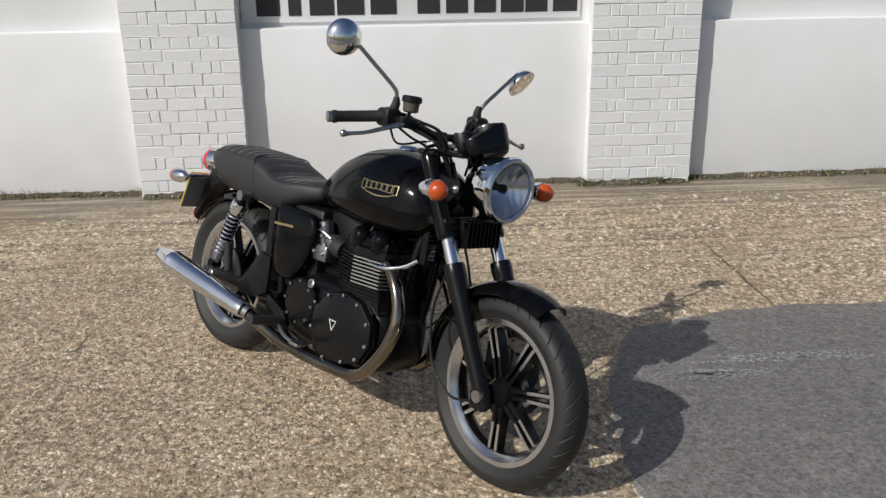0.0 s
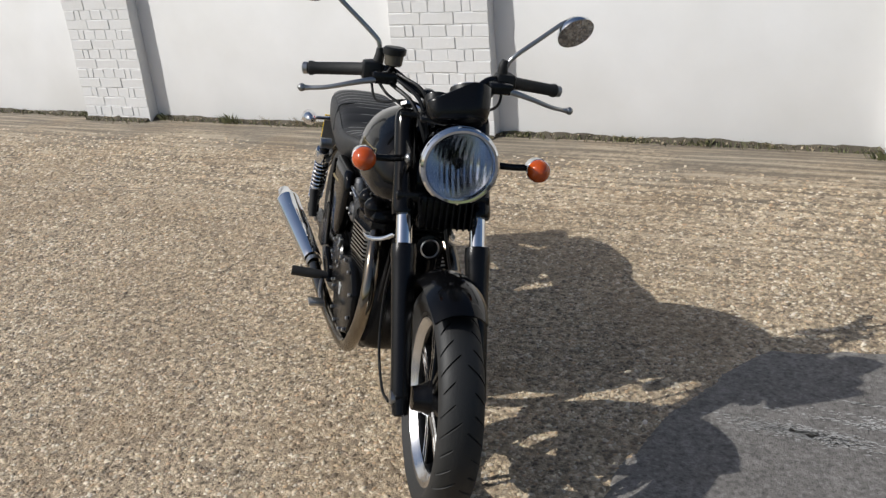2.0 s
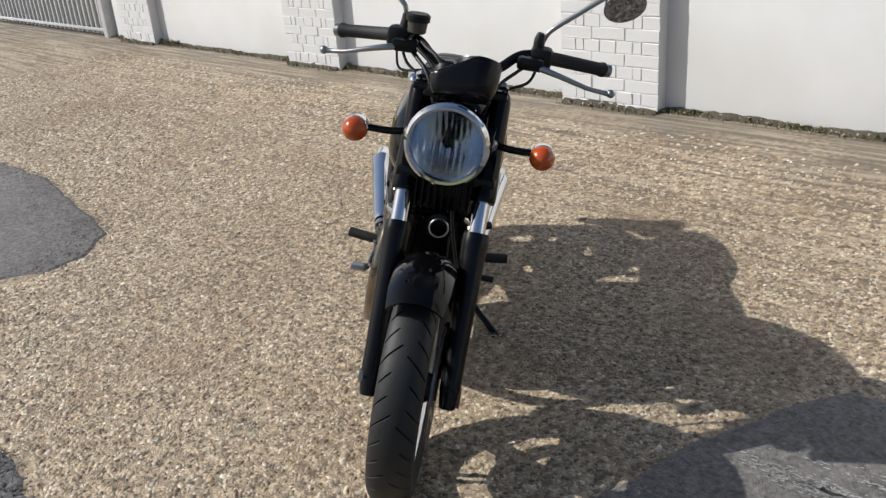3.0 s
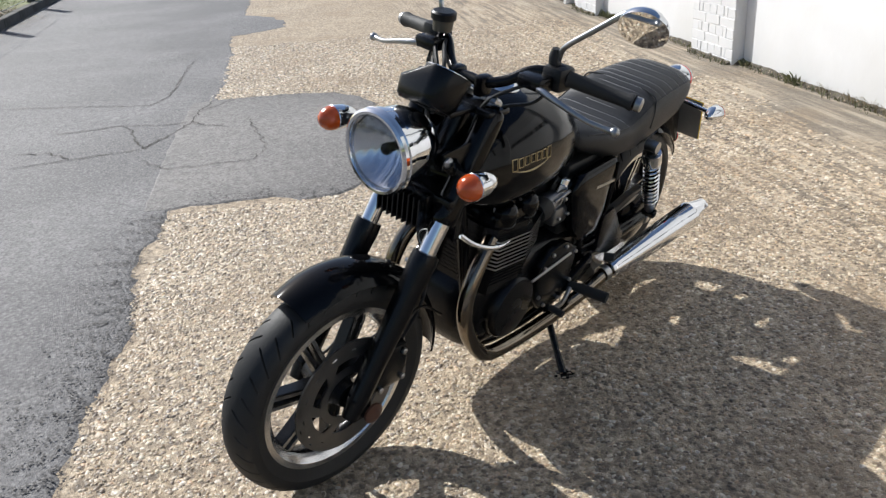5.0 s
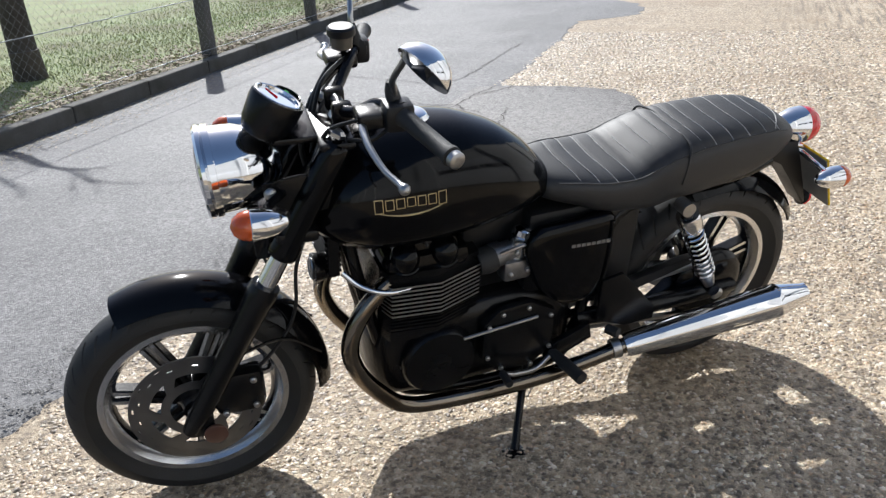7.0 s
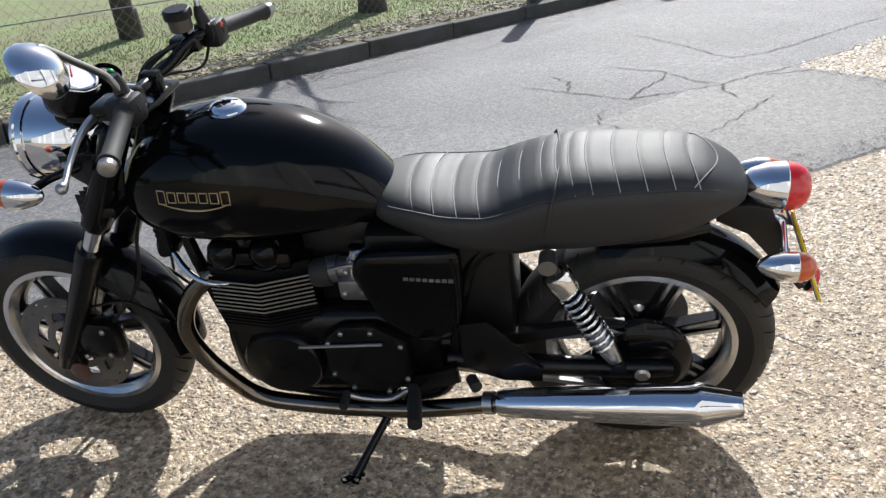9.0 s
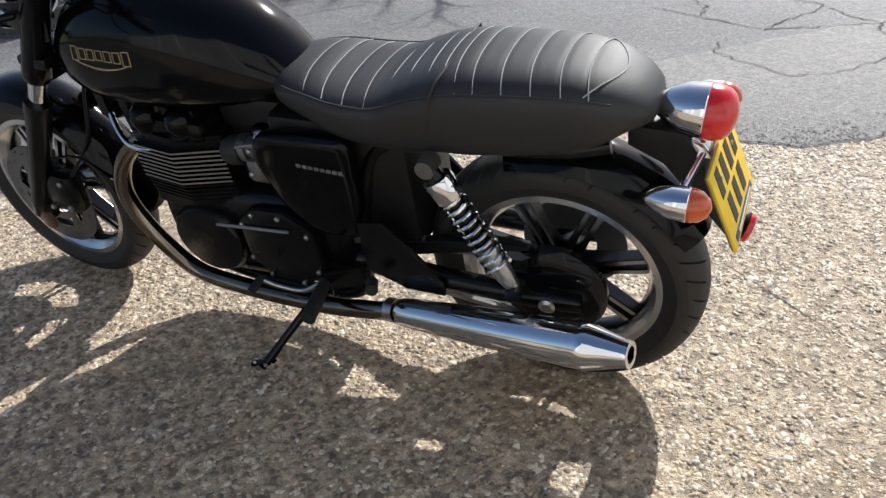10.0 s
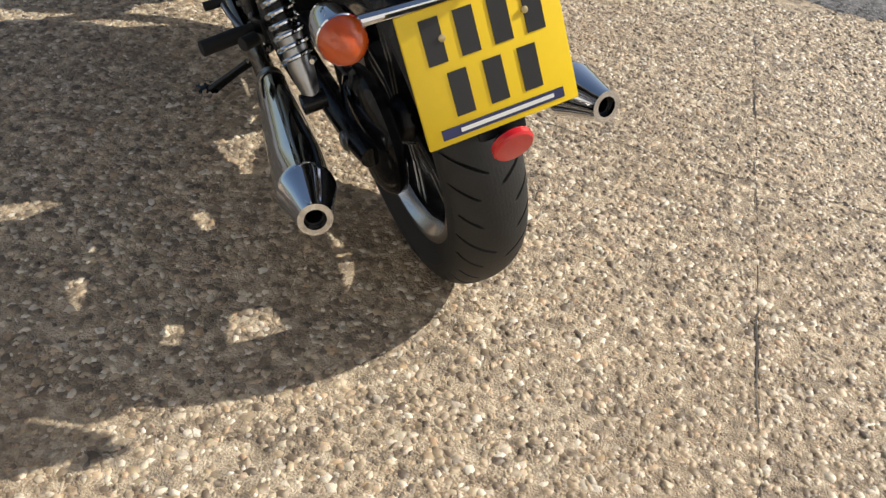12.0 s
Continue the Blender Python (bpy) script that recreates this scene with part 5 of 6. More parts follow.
# one moulded cowl holds both instruments
ckx = ck.cross(Vector((0, 1, 0))).normalized()
bm = bmesh.new()
rings = []
for s, grow in ((-0.082, 0.62), (-0.074, 0.84), (-0.054, 0.98), (-0.02, 1.05), (0.003, 1.07), (0.007, 1.05)):
    ring = []
    for i in range(40):
        a = 2 * math.pi * i / 40
        big = math.cos(a) > -0.05
        cy, rr = (0.040, 0.0525) if big else (-0.034, 0.034)
        y, x = cy + math.cos(a) * rr * grow, math.sin(a) * rr * grow
        drop = 0.036 * max(0.0, min(1.0, (0.016 - y) / 0.03)) ** 0.8
        h = s if s < -0.04 else s - drop * (s + 0.05) / 0.05
        ring.append(bm.verts.new(Vector((1.170, 0, 1.010)) + ck * h + ckx * x + Vector((0, y, 0))))
    rings.append(ring)
ring_faces(bm, rings)
bp("instrument_cowl", bm, BLACK_SATIN, None, "glossy black moulded instrument cowl", True)
bp("clock_mount", box((1.10, -0.08, 0.925), (1.19, 0.08, 0.94), 0.005), BLACK_SATIN, None, "", True)
res = bp("brake_reservoir", lathe([(0, 0.018), (0.004, 0.024), (0.030, 0.026), (0.031, 0.030), (0.046, 0.030), (0.049, 0.024)], (1.002, -0.138, 1.036), (0.02, 0.02, 1), 24), [TANK_CLEAR], None, "round brake fluid reservoir with black cap", True)
bp("cap", lathe([(0.031, 0.0305), (0.034, 0.031), (0.046, 0.031), (0.0505, 0.026), (0.0508, 0.002)], (1.002, -0.138, 1.036), (0.02, 0.02, 1), 24), BLACK_PLASTIC, res, "", True)
bp("reservoir_bracket", tube([(0.985, -0.165, 1.012), (0.996, -0.150, 1.018), (1.002, -0.138, 1.036)], 0.006, 10), BLACK_SATIN, res, "", True)
for pts, r in (([(0.99, -0.16, 1.0), (1.03, -0.13, 0.985), (1.085, -0.085, 0.95), (1.12, -0.05, 0.86), (1.10, -0.03, 0.76)], 0.006),
               ([(1.0, -0.15, 1.02), (1.035, -0.125, 1.005), (1.08, -0.07, 0.965), (1.11, -0.045, 0.88)], 0.0055),
               ([(0.97, -0.14, 1.025), (1.02, -0.11, 1.012), (1.07, -0.06, 0.985), (1.10, -0.03, 0.90)], 0.005),
               ([(0.985, -0.175, 0.995), (1.03, -0.15, 0.965), (1.07, -0.10, 0.93), (1.10, -0.06, 0.83)], 0.004),
               ([(0.99, 0.16, 1.0), (1.04, 0.13, 0.985), (1.09, 0.085, 0.94), (1.11, 0.06, 0.82)], 0.0045),
               ([(0.97, 0.18, 0.992), (1.01, 0.16, 0.955), (1.05, 0.10, 0.93), (1.08, 0.05, 0.86)], 0.004),
               ([(0.975, -0.19, 0.99), (1.0, -0.17, 0.94), (1.045, -0.09, 0.955), (1.09, -0.03, 0.93)], 0.0035),
               ([(1.13, 0.02, 0.72), (1.17, 0.03, 0.62), (1.185, 0.055, 0.52), (1.23, 0.075, 0.45), (1.32, 0.082, 0.36)], 0.0045),
               ([(1.24, -0.12, 0.60), (1.215, -0.13, 0.48), (1.245, -0.135, 0.34), (1.33, -0.13, 0.262), (1.42, -0.125, 0.272)], 0.004)):
    bp("cable", tube(pts, r, 8), BLACK_PLASTIC, None, "", True)
caliper = bp("brake_caliper", box((1.275, 0.050, 0.285), (1.395, 0.108, 0.405), 0.022), BLACK_SATIN, None, "black brake caliper behind the fork leg", True)
for x, z in ((1.30, 0.385), (1.30, 0.31), (1.37, 0.30)):
    bp("caliper_bolt", lathe([(0, 0.008), (0.006, 0.008), (0.008, 0.005)], (x, 0.107, z), (0, 1, 0), 8), STEEL, caliper, "", True, smooth=False)
bp("hub_reflector", lathe([(0, 0.027), (0.006, 0.027), (0.008, 0.023)], (1.40, 0.118, 0.255), (0, 1, 0), 24), AMBER_OLD, None, "round faded amber reflector", True)

# tail lamp, plate, reflector
o = Vector((-0.232, -0.004, 0.720))
tl = bp("tail_lamp", lathe([(-0.075, 0.004), (-0.068, 0.018), (-0.05, 0.033), (-0.02, 0.046), (0.015, 0.051), (0.018, 0.049)], o, (-1, 0, -0.08), 36), CHROME, None, "chrome domed tail lamp with red lens")
bp("lens", lathe([(0.015, 0.0495), (0.03, 0.0505), (0.048, 0.046), (0.060, 0.036), (0.068, 0.018), (0.070, 0.003)], o, (-1, 0, -0.08), 36), RED, tl, "round red lens")
bp("lamp_bracket", plate_xz([(-0.10, 0.70), (-0.25, 0.675), (-0.275, 0.64), (-0.24, 0.64), (-0.15, 0.665)], -0.03, 0.03, 0.006), CHROME, tl)
PLATE = Matrix.Translation((-0.302, 0.004, 0.583)) @ Matrix.Rotation(radians(21), 4, "Y")
pl = bp("number_plate", box((-0.003, -0.105, -0.083), (0.003, 0.105, 0.083), 0.002, PLATE), YELLOW, None, "yellow rear number plate with dark bars")
for row, ys in ((0.044, (-0.066, -0.022, 0.022, 0.066)), (-0.024, (-0.047, 0.0, 0.047))):
    for yy in ys:
        bp("plate_bar", box((-0.0042, yy - 0.0125, row - 0.0275), (-0.0032, yy + 0.0125, row + 0.0275), 0.0, PLATE), INK, pl, smooth=False)
bp("plate_backing", box((0.0032, -0.103, -0.081), (0.0065, 0.103, 0.081), 0.001, PLATE), PLATE_BACK, pl, "grey back of the plate")
bp("plate_strip", box((-0.0044, -0.085, -0.075), (-0.0032, 0.085, -0.062), 0.0, PLATE), NAVY, pl, "navy strip with pale print", smooth=False)
bp("strip_print", box((-0.0052, -0.07, -0.071), (-0.0046, 0.06, -0.066), 0.0, PLATE), PALE, pl, smooth=False)
for yy in (-0.055, 0.055):
    bp("screw", lathe([(0, 0.0045), (0.003, 0.0045), (0.004, 0.002)], PLATE @ Vector((-0.003, yy, 0.045)), PLATE.to_3x3() @ Vector((-1, 0, 0)), 10), GOLD, pl)
bp("rear_reflector", paint(lathe([(-0.009, 0.003), (-0.008, 0.02), (0, 0.029), (0.008, 0.029), (0.011, 0.026), (0.012, 0.003)], (-0.335, 0.0, 0.478), (-1, 0, -0.35), 28), lambda f: (f.calc_center_median() - Vector((-0.335, 0.0, 0.478))).dot(Vector((-1, 0, -0.35)).normalized()) < 0.0, 1), [RED, BLACK_PLASTIC], None, "round red rear reflector")

# frame
for sy in (-1, 1):
    bp("frame_tube", tube([(1.06, sy * 0.03, 0.74), (1.045, sy * 0.05, 0.62), (1.0, sy * 0.065, 0.40), (0.955, sy * 0.075, 0.24), (0.90, sy * 0.085, 0.185), (0.70, sy * 0.095, 0.165), (0.50, sy * 0.10, 0.19), (0.45, sy * 0.10, 0.30), (0.42, sy * 0.10, 0.48), (0.36, sy * 0.09, 0.62), (0.20, sy * 0.088, 0.648), (0.0, sy * 0.085, 0.66), (-0.10, sy * 0.07, 0.675)], 0.0155, 12), BLACK_SATIN, None, "black steel frame tube")
    bp("swingarm", tube([(0.46, sy * 0.105, 0.315), (0.25, sy * 0.112, 0.305), (0.02, sy * 0.112, 0.303), (-0.05, sy * 0.112, 0.303)], [0.026, 0.025, 0.024, 0.018], 14), BLACK_SATIN, None, "black swingarm")
    bp("rear_axle_nut", lathe([(0.10, 0.018), (0.135, 0.018), (0.14, 0.012)], REAR, (0, sy, 0), 12), STEEL, None)
    # shock absorbers
    a, b = Vector((0.221, sy * 0.160, 0.648)), Vector((0.073, sy * 0.157, 0.358))
    d = (b - a).normalized()
    L = (b - a).length
    sh = bp("shock_absorber", tube([a, a + d * (L * 0.1), a + d * (L * 0.8), b], [0.012, 0.019, 0.018, 0.011], 16, 0), BLACK_SATIN, None, "chrome coil-spring shock absorber")
    bp("shroud", lathe([(0.028, 0.012), (0.03, 0.029), (0.036, 0.031), (0.075, 0.031), (0.08, 0.028), (0.08, 0.014)], a, d, 24), CHROME, sh, "chrome upper shroud")
    bp("top_eye", lathe([(-0.02, 0.008), (-0.02, 0.019), (0.02, 0.019), (0.02, 0.008)], a, (0, 1, 0), 18), STEEL, sh)
    bp("bottom_eye", lathe([(-0.02, 0.008), (-0.02, 0.017), (0.02, 0.017), (0.02, 0.008)], b, (0, 1, 0), 18), BLACK_SATIN, sh)
    bp("damper_body", lathe([(0.20, 0.014), (0.205, 0.022), (0.27, 0.021), (0.295, 0.018), (L - 0.008, 0.013)], a, d, 20), STEEL, sh)
    u = d.orthogonal().normalized()
    v = d.cross(u)
    coil = [a + d * (0.078 + 0.185 * k / 110) + (u * math.cos(2 * math.pi * k / 11) + v * math.sin(2 * math.pi * k / 11)) * 0.0245 for k in range(111)]
    bp("spring", tube(coil, 0.0045, 8, 0), CHROME, sh, "chrome coil spring")
    # silencer, header, link pipe
    tail = Vector((-0.181, sy * 0.246, 0.338))
    nose = Vector((0.340, sy * 0.178, 0.243))
    ax = (tail - nose).normalized()
    Ls = (tail - nose).length
    si = bp("silencer", lathe([(0, 0.022), (0.0, 0.030), (0.012, 0.033), (0.03, 0.034), (0.15, 0.039), (0.36, 0.0455), (Ls - 0.10, 0.0465), (Ls - 0.095, 0.0475), (Ls - 0.085, 0.0475), (Ls - 0.08, 0.0455), (Ls - 0.012, 0.0275), (Ls, 0.0265), (Ls, 0.017), (Ls - 0.05, 0.0165), (Ls - 0.05, 0.001)], nose, ax, 36), CHROME, None, "chrome peashooter silencer")
    bp("outlet", lathe([(Ls - 0.045, 0.0163), (Ls - 0.012, 0.0163), (Ls - 0.012, 0.0125), (Ls - 0.045, 0.0125)], nose, ax, 24), BLACK_SATIN, si, "sooty outlet")
    bp("clamp", lathe([(-0.035, 0.0255), (-0.035, 0.0275), (-0.012, 0.0275), (-0.012, 0.0255)], nose, ax, 24, True), STEEL, si)
    hp = bp("header_pipe", tube([(0.93, sy * 0.085, 0.580), (0.985, sy * 0.105, 0.560), (1.040, sy * 0.118, 0.512), (1.074, sy * 0.125, 0.448), (1.078, sy * 0.130, 0.385), (1.046, sy * 0.133, 0.305), (0.985, sy * 0.136, 0.225), (0.945, sy * 0.138, 0.196), (0.895, sy * 0.142, 0.184), (0.80, sy * 0.148, 0.180), (0.69, sy * 0.153, 0.180), (0.55, sy * 0.160, 0.190), (0.44, sy * 0.17, 0.215), tuple(nose)], 0.0215, 20, 7), HEADER, None, "chrome header pipe tinted by heat")
    bp("link_pipe", tube([(0.895, sy * 0.118, 0.565), (0.945, sy * 0.13, 0.556), (1.0, sy * 0.125, 0.560), (1.045, sy * 0.10, 0.575), (1.075, sy * 0.075, 0.60)], 0.0075, 12), CHROME, None, "thin chrome link pipe")
    bp("pipe_nut", lathe([(-0.01, 0.012), (0.0, 0.014), (0.01, 0.012)], (0.892, sy * 0.118, 0.565), (0.5, sy, 0), 12), STEEL, None)
    # side cover
    bm = bmesh.new()
    ring_faces(bm, [[bm.verts.new((0.52 + (x - 0.52) * s, sy * y, 0.54 + (z - 0.54) * s)) for x, z in COVER] for s, y in COVER_SWELL])
    sc = bp("side_cover", bm, BLACK_PAINT, None, "gloss black side cover")
    for k in range(8):
        bp("badge_bar", box((0.420 + k * 0.0138, sy * 0.1495 - 0.0035, 0.584 + k * 0.0008), (0.4305 + k * 0.0138, sy * 0.1495 + 0.0035, 0.5925 + k * 0.0008)), GOLD if sy < 0 else FIN_METAL, sc, smooth=False)
    bp("side_trim", tube([(0.42, sy * 0.15, 0.645), (0.415, sy * 0.152, 0.56), (0.42, sy * 0.15, 0.47)], 0.004, 8), BLACK_SATIN, sc)
    # footpegs
    peg = bp("footpeg", tube([(0.545, sy * 0.15, 0.262), (0.535, sy * 0.20, 0.262), (0.522, sy * 0.272, 0.265)], [0.012, 0.017, 0.017], 14), GRIP_RUBBER, None, "black rubber rider footpeg")
    bp("peg_bracket", plate_xz([(0.44, 0.33), (0.54, 0.29), (0.565, 0.245), (0.53, 0.235), (0.43, 0.28)], sy * 0.135, sy * 0.155, 0.004), BLACK_SATIN, peg)
    pp = bp("pillion_footpeg", tube([(0.40, sy * 0.175, 0.318), (0.385, sy * 0.205, 0.322)], 0.014, 12, 0) if sy > 0 else tube([(0.20, sy * 0.175, 0.362), (0.185, sy * 0.178, 0.462)], 0.016, 12, 0), GRIP_RUBBER, None, "folded pillion footpeg")
    bp("pillion_bracket", plate_xz([(0.36, 0.47), (0.42, 0.46), (0.42, 0.33), (0.33, 0.29), (0.24, 0.29), (0.24, 0.33)], sy * 0.14, sy * 0.152, 0.003), BLACK_SATIN, pp)
bp("backbone", tube([(1.10, 0, 0.74), (0.9, 0, 0.69), (0.55, 0, 0.66)], 0.024, 14), BLACK_SATIN, None)
bp("headstock", tube([(1.145, 0, 0.72), (1.055, 0, 0.905)], 0.032, 18, 0), BLACK_SATIN, None, "black steering head")
bp("airbox", box((0.60, -0.058, 0.44), (0.775, 0.058, 0.675), 0.02), BLACK_PLASTIC, None, "black airbox between the carburettors")
bp("under_seat_box", box((0.30, -0.10, 0.36), (0.62, 0.10, 0.67), 0.02), BLACK_PLASTIC, None, "black airbox behind the side covers")
bp("chain_guard", plate_xz([(0.40, 0.375), (0.14, 0.425), (0.06, 0.428), (0.06, 0.418), (0.14, 0.40), (0.40, 0.33)], 0.080, 0.104, 0.003), BLACK_PLASTIC, None, "black chain guard")
bm = bmesh.new()
loop = [(REAR.x + 0.092 * math.cos(a), REAR.z + 0.092 * math.sin(a)) for a in [radians(275 - 190 * k / 24) for k in range(25)]]
loop += [(0.53 + 0.036 * math.cos(a), 0.312 + 0.036 * math.sin(a)) for a in [radians(85 - 170 * k / 10) for k in range(11)]]
loop.append(loop[0])
prev = None
for (xa, za), (xb, zb) in zip(loop, loop[1:]):
    n = max(1, int(math.hypot(xb - xa, zb - za) / 0.0125))
    for k in range(n):
        x, z = xa + (xb - xa) * k / n, za + (zb - za) * k / n
        ring = [bm.verts.new((x + dx, y, z + dz)) for y, dx, dz in ((0.084, 0, -0.006), (0.084, 0, 0.006), (0.096, 0, 0.006), (0.096, 0, -0.006))]
        if prev:
            ring_faces(bm, [prev, ring], True, False, False)
        else:
            first = ring
        prev = ring
ring_faces(bm, [prev, first], True, False, False)
bp("drive_chain", bm, STEEL, None, "oily drive chain", smooth=False)

# engine
def hexplan(off):
    """Finned block outline seen from above."""
    s = [(0.748, 0.112), (0.862, 0.150), (0.978, 0.135), (0.992, 0.10)]
    return [(x, y + off) for x, y in s] + [(x, -y - off) for x, y in reversed(s)]


eng = bp("engine", slab(hexplan(-0.014), 0.40, 0.60), BLACK_SATIN, None, "black air-cooled parallel twin engine", smooth=False)
for k in range(13):
    z = 0.425 + k * 0.0118
    off = 0.0 if k > 4 else -0.012 + 0.002 * k
    bm = slab(hexplan(off), z, z + 0.0048)
    bm.normal_update()
    # machined edges; on the left, shade is painted in: only sunlit rear-left faces bright
    if k > 4:
        for f in bm.faces:
            if abs(f.normal.z) < 0.5 and abs(f.normal.y) > 0.3 and (f.normal.y < 0 or f.normal.x < -0.1):
                f.material_index = 1
    bp("cooling_fin", bm, [BLACK_SATIN, FIN_METAL], eng, "machined-edge cooling fin" if k > 4 else "", smooth=False)
hd = bp("cylinder_head", box((0.775, -0.125, 0.578), (0.985, 0.125, 0.640), 0.028), BLACK_PAINT, eng, "gloss black cylinder head")
bp("cam_cover", box((0.80, -0.105, 0.62), (0.96, 0.105, 0.662), 0.02), BLACK_PAINT, eng)
for sy in (-1, 1):
    for x in (0.84, 0.935):
        bp("cam_dome", lathe([(-0.04, 0.036), (-0.012, 0.036), (-0.010, 0.039), (-0.004, 0.039), (-0.002, 0.036), (0.02, 0.035), (0.036, 0.029), (0.044, 0.018), (0.047, 0.003)], (x, sy * 0.100, 0.618), (0.1, sy * 0.42, 1), 28), BLACK_PAINT, eng, "gloss black cam dome")
    bp("spark_lead", tube([(0.885, sy * 0.115, 0.655), (0.89, sy * 0.10, 0.68), (0.86, sy * 0.06, 0.685)], 0.004, 8), GRIP_RUBBER, eng)
    for x, z in ((0.618, 0.582), (0.66, 0.59), (0.628, 0.532), (0.672, 0.528)):
        bp("carb_screw", lathe([(0, 0.006), (0.008, 0.006), (0.010, 0.003)], (x, sy * 0.123, z), (0, sy, 0.1), 8), STEEL, cb if x < 0 else eng, smooth=False)
    bp("choke_link", tube([(0.60, sy * 0.118, 0.60), (0.65, sy * 0.126, 0.608), (0.70, sy * 0.118, 0.59)], 0.0045, 8), STEEL, eng)
    cb = bp("carburettor", lathe([(-0.055, 0.026), (-0.05, 0.030), (-0.02, 0.030), (-0.018, 0.025), (0.02, 0.025), (0.022, 0.031), (0.05, 0.031), (0.055, 0.026)], (0.662, sy * 0.088, 0.575), (1, 0, -0.18), 24), CARB, eng, "cast alloy carburettor")
    bp("carb_cap", lathe([(-0.04, 0.026), (0.0, 0.027), (0.03, 0.027), (0.032, 0.024), (0.046, 0.022), (0.05, 0.015)], (0.640, sy * 0.090, 0.590), (-0.2, sy * 0.1, 1), 24), CHROME if sy > 0 else CARB, eng)
    bp("float_bowl", box((0.612, sy * 0.095 - 0.028, 0.500), (0.688, sy * 0.095 + 0.028, 0.560), 0.012), CARB, eng)
    bp("intake_rubber", lathe([(0, 0.031), (0.01, 0.034), (0.03, 0.034), (0.045, 0.03)], (0.702, sy * 0.092, 0.566), (1, 0, -0.18), 20), GRIP_RUBBER, eng)
bp("crankcase", body([(0.46, 0.085, 0.40, 0.31, 0.235, 4, 4), (0.50, 0.11, 0.44, 0.31, 0.20, 5, 5), (0.60, 0.118, 0.455, 0.31, 0.185, 5, 5), (0.80, 0.12, 0.45, 0.31, 0.178, 5, 5), (0.95, 0.115, 0.43, 0.31, 0.19, 5, 5), (1.0, 0.095, 0.40, 0.31, 0.215, 4, 4), (1.015, 0.06, 0.37, 0.31, 0.25, 3, 3)], 30, 40), BLACK_SATIN, eng)
# right covers
bp("clutch_cover", plate_xz([(0.70, 0.36), (0.77, 0.425), (0.85, 0.445), (0.93, 0.43), (0.99, 0.375), (0.995, 0.30), (0.955, 0.235), (0.88, 0.205), (0.78, 0.19), (0.715, 0.215), (0.69, 0.28)], -0.155, -0.115, 0.014), BLACK_SATIN, eng, "black clutch cover")
bp("gear_cover", lathe([(0, 0.085), (0.018, 0.085), (0.026, 0.078), (0.028, 0.04), (0.028, 0.002)], (0.60, -0.115, 0.345), (0, -1, 0), 36), BLACK_SATIN, eng)
bm = bmesh.new()
tri3 = [(0.794, 0.338), (0.828, 0.338), (0.811, 0.304)]
for a, b in zip(tri3, tri3[1:] + tri3[:1]):
    tube_into(bm, [(a[0], -0.1562, a[1]), (b[0], -0.1562, b[1])], 0.0015, 6, 0)
bp("cover_emblem", bm, PALE, eng, "small triangular emblem")
# left covers
bp("sprocket_cover", plate_xz([(0.545, 0.40), (0.62, 0.445), (0.70, 0.44), (0.745, 0.40), (0.745, 0.29), (0.70, 0.235), (0.60, 0.225), (0.54, 0.28)], 0.115, 0.148, 0.012), BLACK_SATIN, eng, "black sprocket cover")
bp("alternator_cover", lathe([(0, 0.098), (0.02, 0.098), (0.032, 0.09), (0.038, 0.06), (0.04, 0.002)], (0.855, 0.115, 0.315), (0, 1, 0), 44), BLACK_SATIN, eng, "black alternator cover")
for pts, sy in (([(0.71, 0.375), (0.775, 0.415), (0.85, 0.433), (0.92, 0.42), (0.975, 0.37), (0.982, 0.30), (0.945, 0.245), (0.88, 0.218), (0.785, 0.205), (0.725, 0.225), (0.704, 0.29)], -1),
                ([(0.56, 0.39), (0.625, 0.43), (0.695, 0.427), (0.73, 0.395), (0.73, 0.295), (0.69, 0.25), (0.605, 0.24), (0.555, 0.285)], 1)):
    for x, z in pts:
        bp("bolt", lathe([(0, 0.0062), (0.006, 0.0062), (0.0075, 0.004)], (x, sy * (0.155 if sy < 0 else 0.148), z), (0, sy, 0), 8), STEEL, eng, smooth=False)
for k in range(8):
    a = 2 * math.pi * k / 8
    bp("bolt", lathe([(0, 0.0055), (0.006, 0.0055), (0.0075, 0.004)], (0.60 + 0.074 * math.cos(a), -0.141, 0.345 + 0.074 * math.sin(a)), (0, -1, 0), 8), STEEL, eng, smooth=False)
bp("filler_plug", lathe([(0, 0.016), (0.012, 0.016), (0.014, 0.009), (0.008, 0.008)], (0.668, -0.14, 0.425), (0, -1, 0.2), 20), STEEL, eng)
cooler = bp("oil_cooler", box((1.08, -0.075, 0.592), (1.105, -0.066, 0.70), 0.002), BLACK_SATIN, None, "black finned oil cooler", smooth=False)
bp("end_tank", box((1.08, 0.066, 0.592), (1.105, 0.075, 0.70), 0.002), BLACK_SATIN, cooler, smooth=False)
for k in range(7):
    bp("cooler_fin", box((1.075, -0.07, 0.60 + k * 0.014), (1.11, 0.07, 0.605 + k * 0.014)), BLACK_SATIN, cooler, smooth=False)
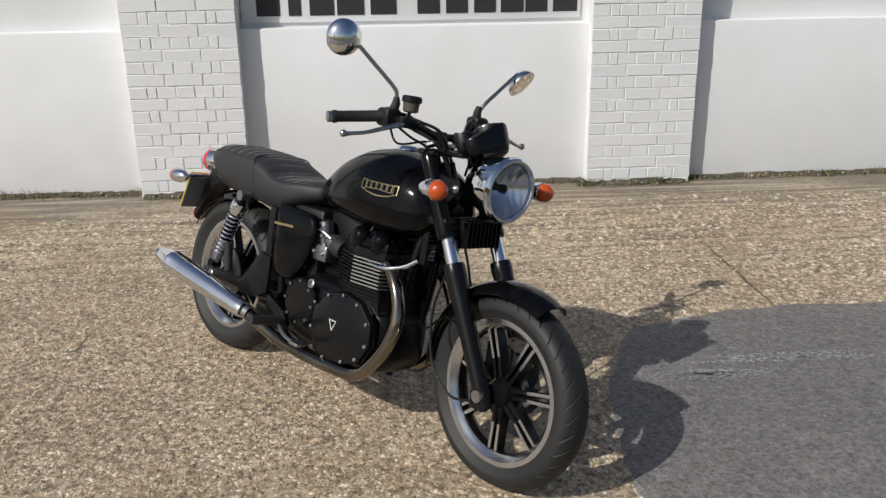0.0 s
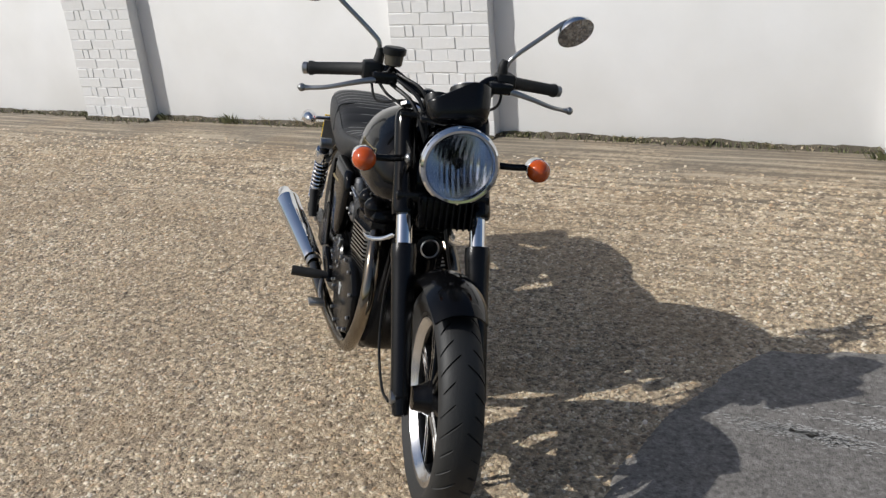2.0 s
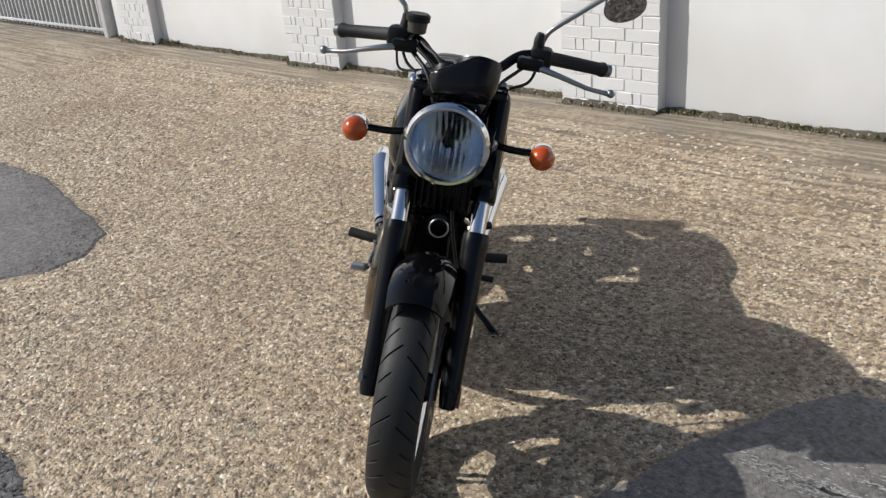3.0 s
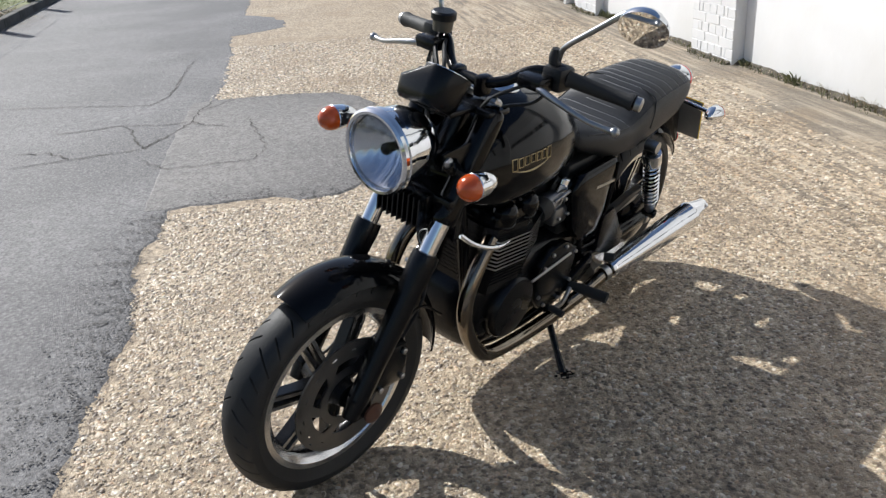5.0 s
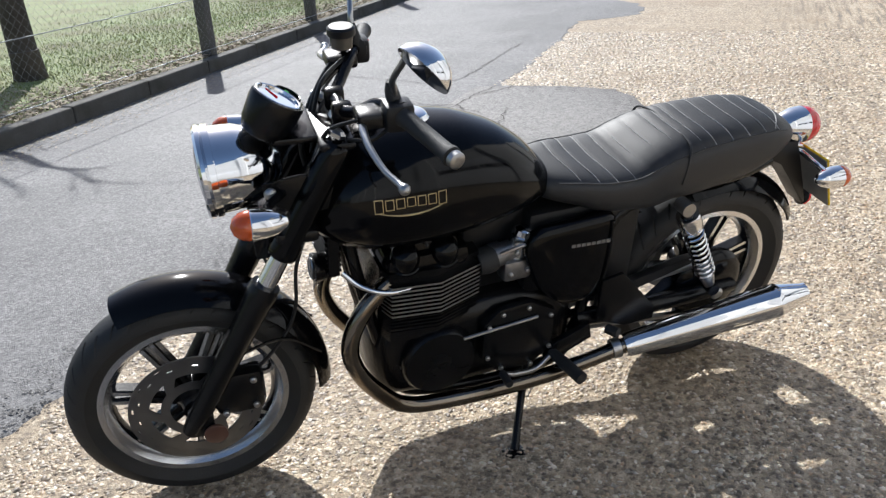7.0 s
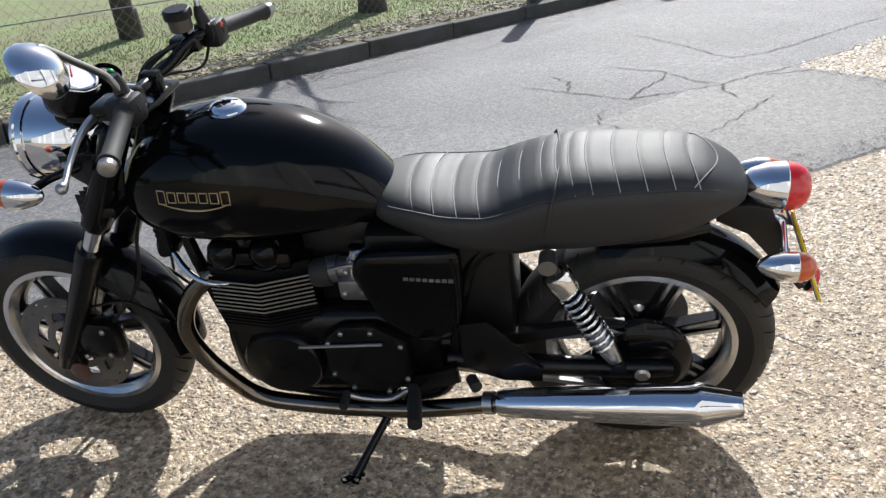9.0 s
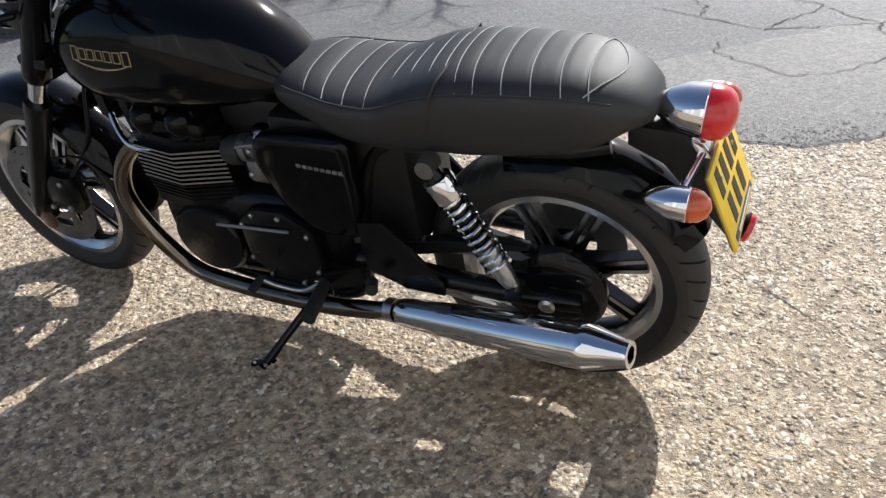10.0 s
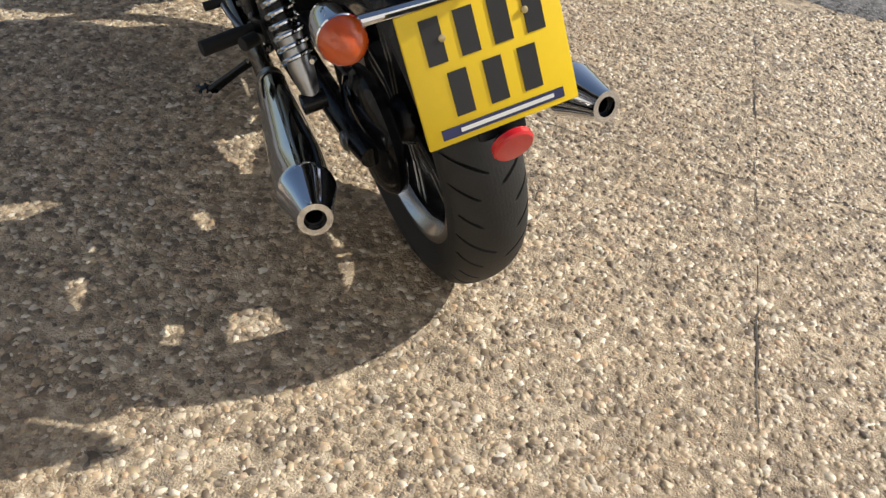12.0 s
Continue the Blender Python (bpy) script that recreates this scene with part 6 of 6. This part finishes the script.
bp("horn", lathe([(-0.04, 0.015), (-0.03, 0.03), (-0.005, 0.036), (0.0, 0.036), (0.002, 0.026), (0.004, 0.025), (0.006, 0.012)], (1.13, 0.015, 0.585), (1, 0, 0.05), 28), BLACK_SATIN, None, "round black horn")
bp("horn_ring", lathe([(0.0, 0.025), (0.004, 0.027), (0.006, 0.025), (0.004, 0.022)], (1.13, 0.015, 0.585), (1, 0, 0.05), 28, True), STEEL, None)
# levers and stand
bp("gear_lever", tube([(0.555, 0.16, 0.258), (0.60, 0.17, 0.235), (0.66, 0.18, 0.245), (0.70, 0.185, 0.262)], 0.007, 10), STEEL, None, "polished gear lever")
bp("gear_toe_peg", tube([(0.70, 0.18, 0.262), (0.70, 0.225, 0.262)], 0.0105, 12, 0), GRIP_RUBBER, None)
bp("gear_rod", tube([(0.60, 0.155, 0.40), (0.80, 0.155, 0.385)], 0.004, 8, 0), STEEL, None)
bp("brake_pedal", tube([(0.53, -0.165, 0.255), (0.60, -0.18, 0.225), (0.68, -0.185, 0.22), (0.715, -0.19, 0.235)], 0.008, 10), STEEL, None, "polished brake pedal")
bp("pedal_pad", box((0.695, -0.235, 0.228), (0.74, -0.185, 0.242), 0.004), STEEL, None)
stand = bp("side_stand", tube([(0.585, 0.105, 0.195), (0.61, 0.135, 0.165), (0.66, 0.215, 0.105), (0.692, 0.27, 0.064)], [0.013, 0.011, 0.010, 0.012], 14), BLACK_SATIN, None, "black steel side stand")
ft = Matrix.Translation((0.697, 0.279, 0.0645)) @ Matrix.Rotation(radians(12), 4, "X")
bp("stand_foot", box((-0.028, -0.022, -0.006), (0.03, 0.026, 0.006), 0.003, ft), BLACK_SATIN, stand)
bm = bmesh.new()
coil = [Vector((0.545, 0.13, 0.205)) + Vector((0.075, 0.05, -0.055)) * (k / 72) + Vector((0.3 * math.cos(k * math.pi / 4), 0, math.sin(k * math.pi / 4))) * 0.006 for k in range(73)]
tube_into(bm, coil, 0.0014, 5, 0)
bp("stand_spring", bm, STEEL, stand)
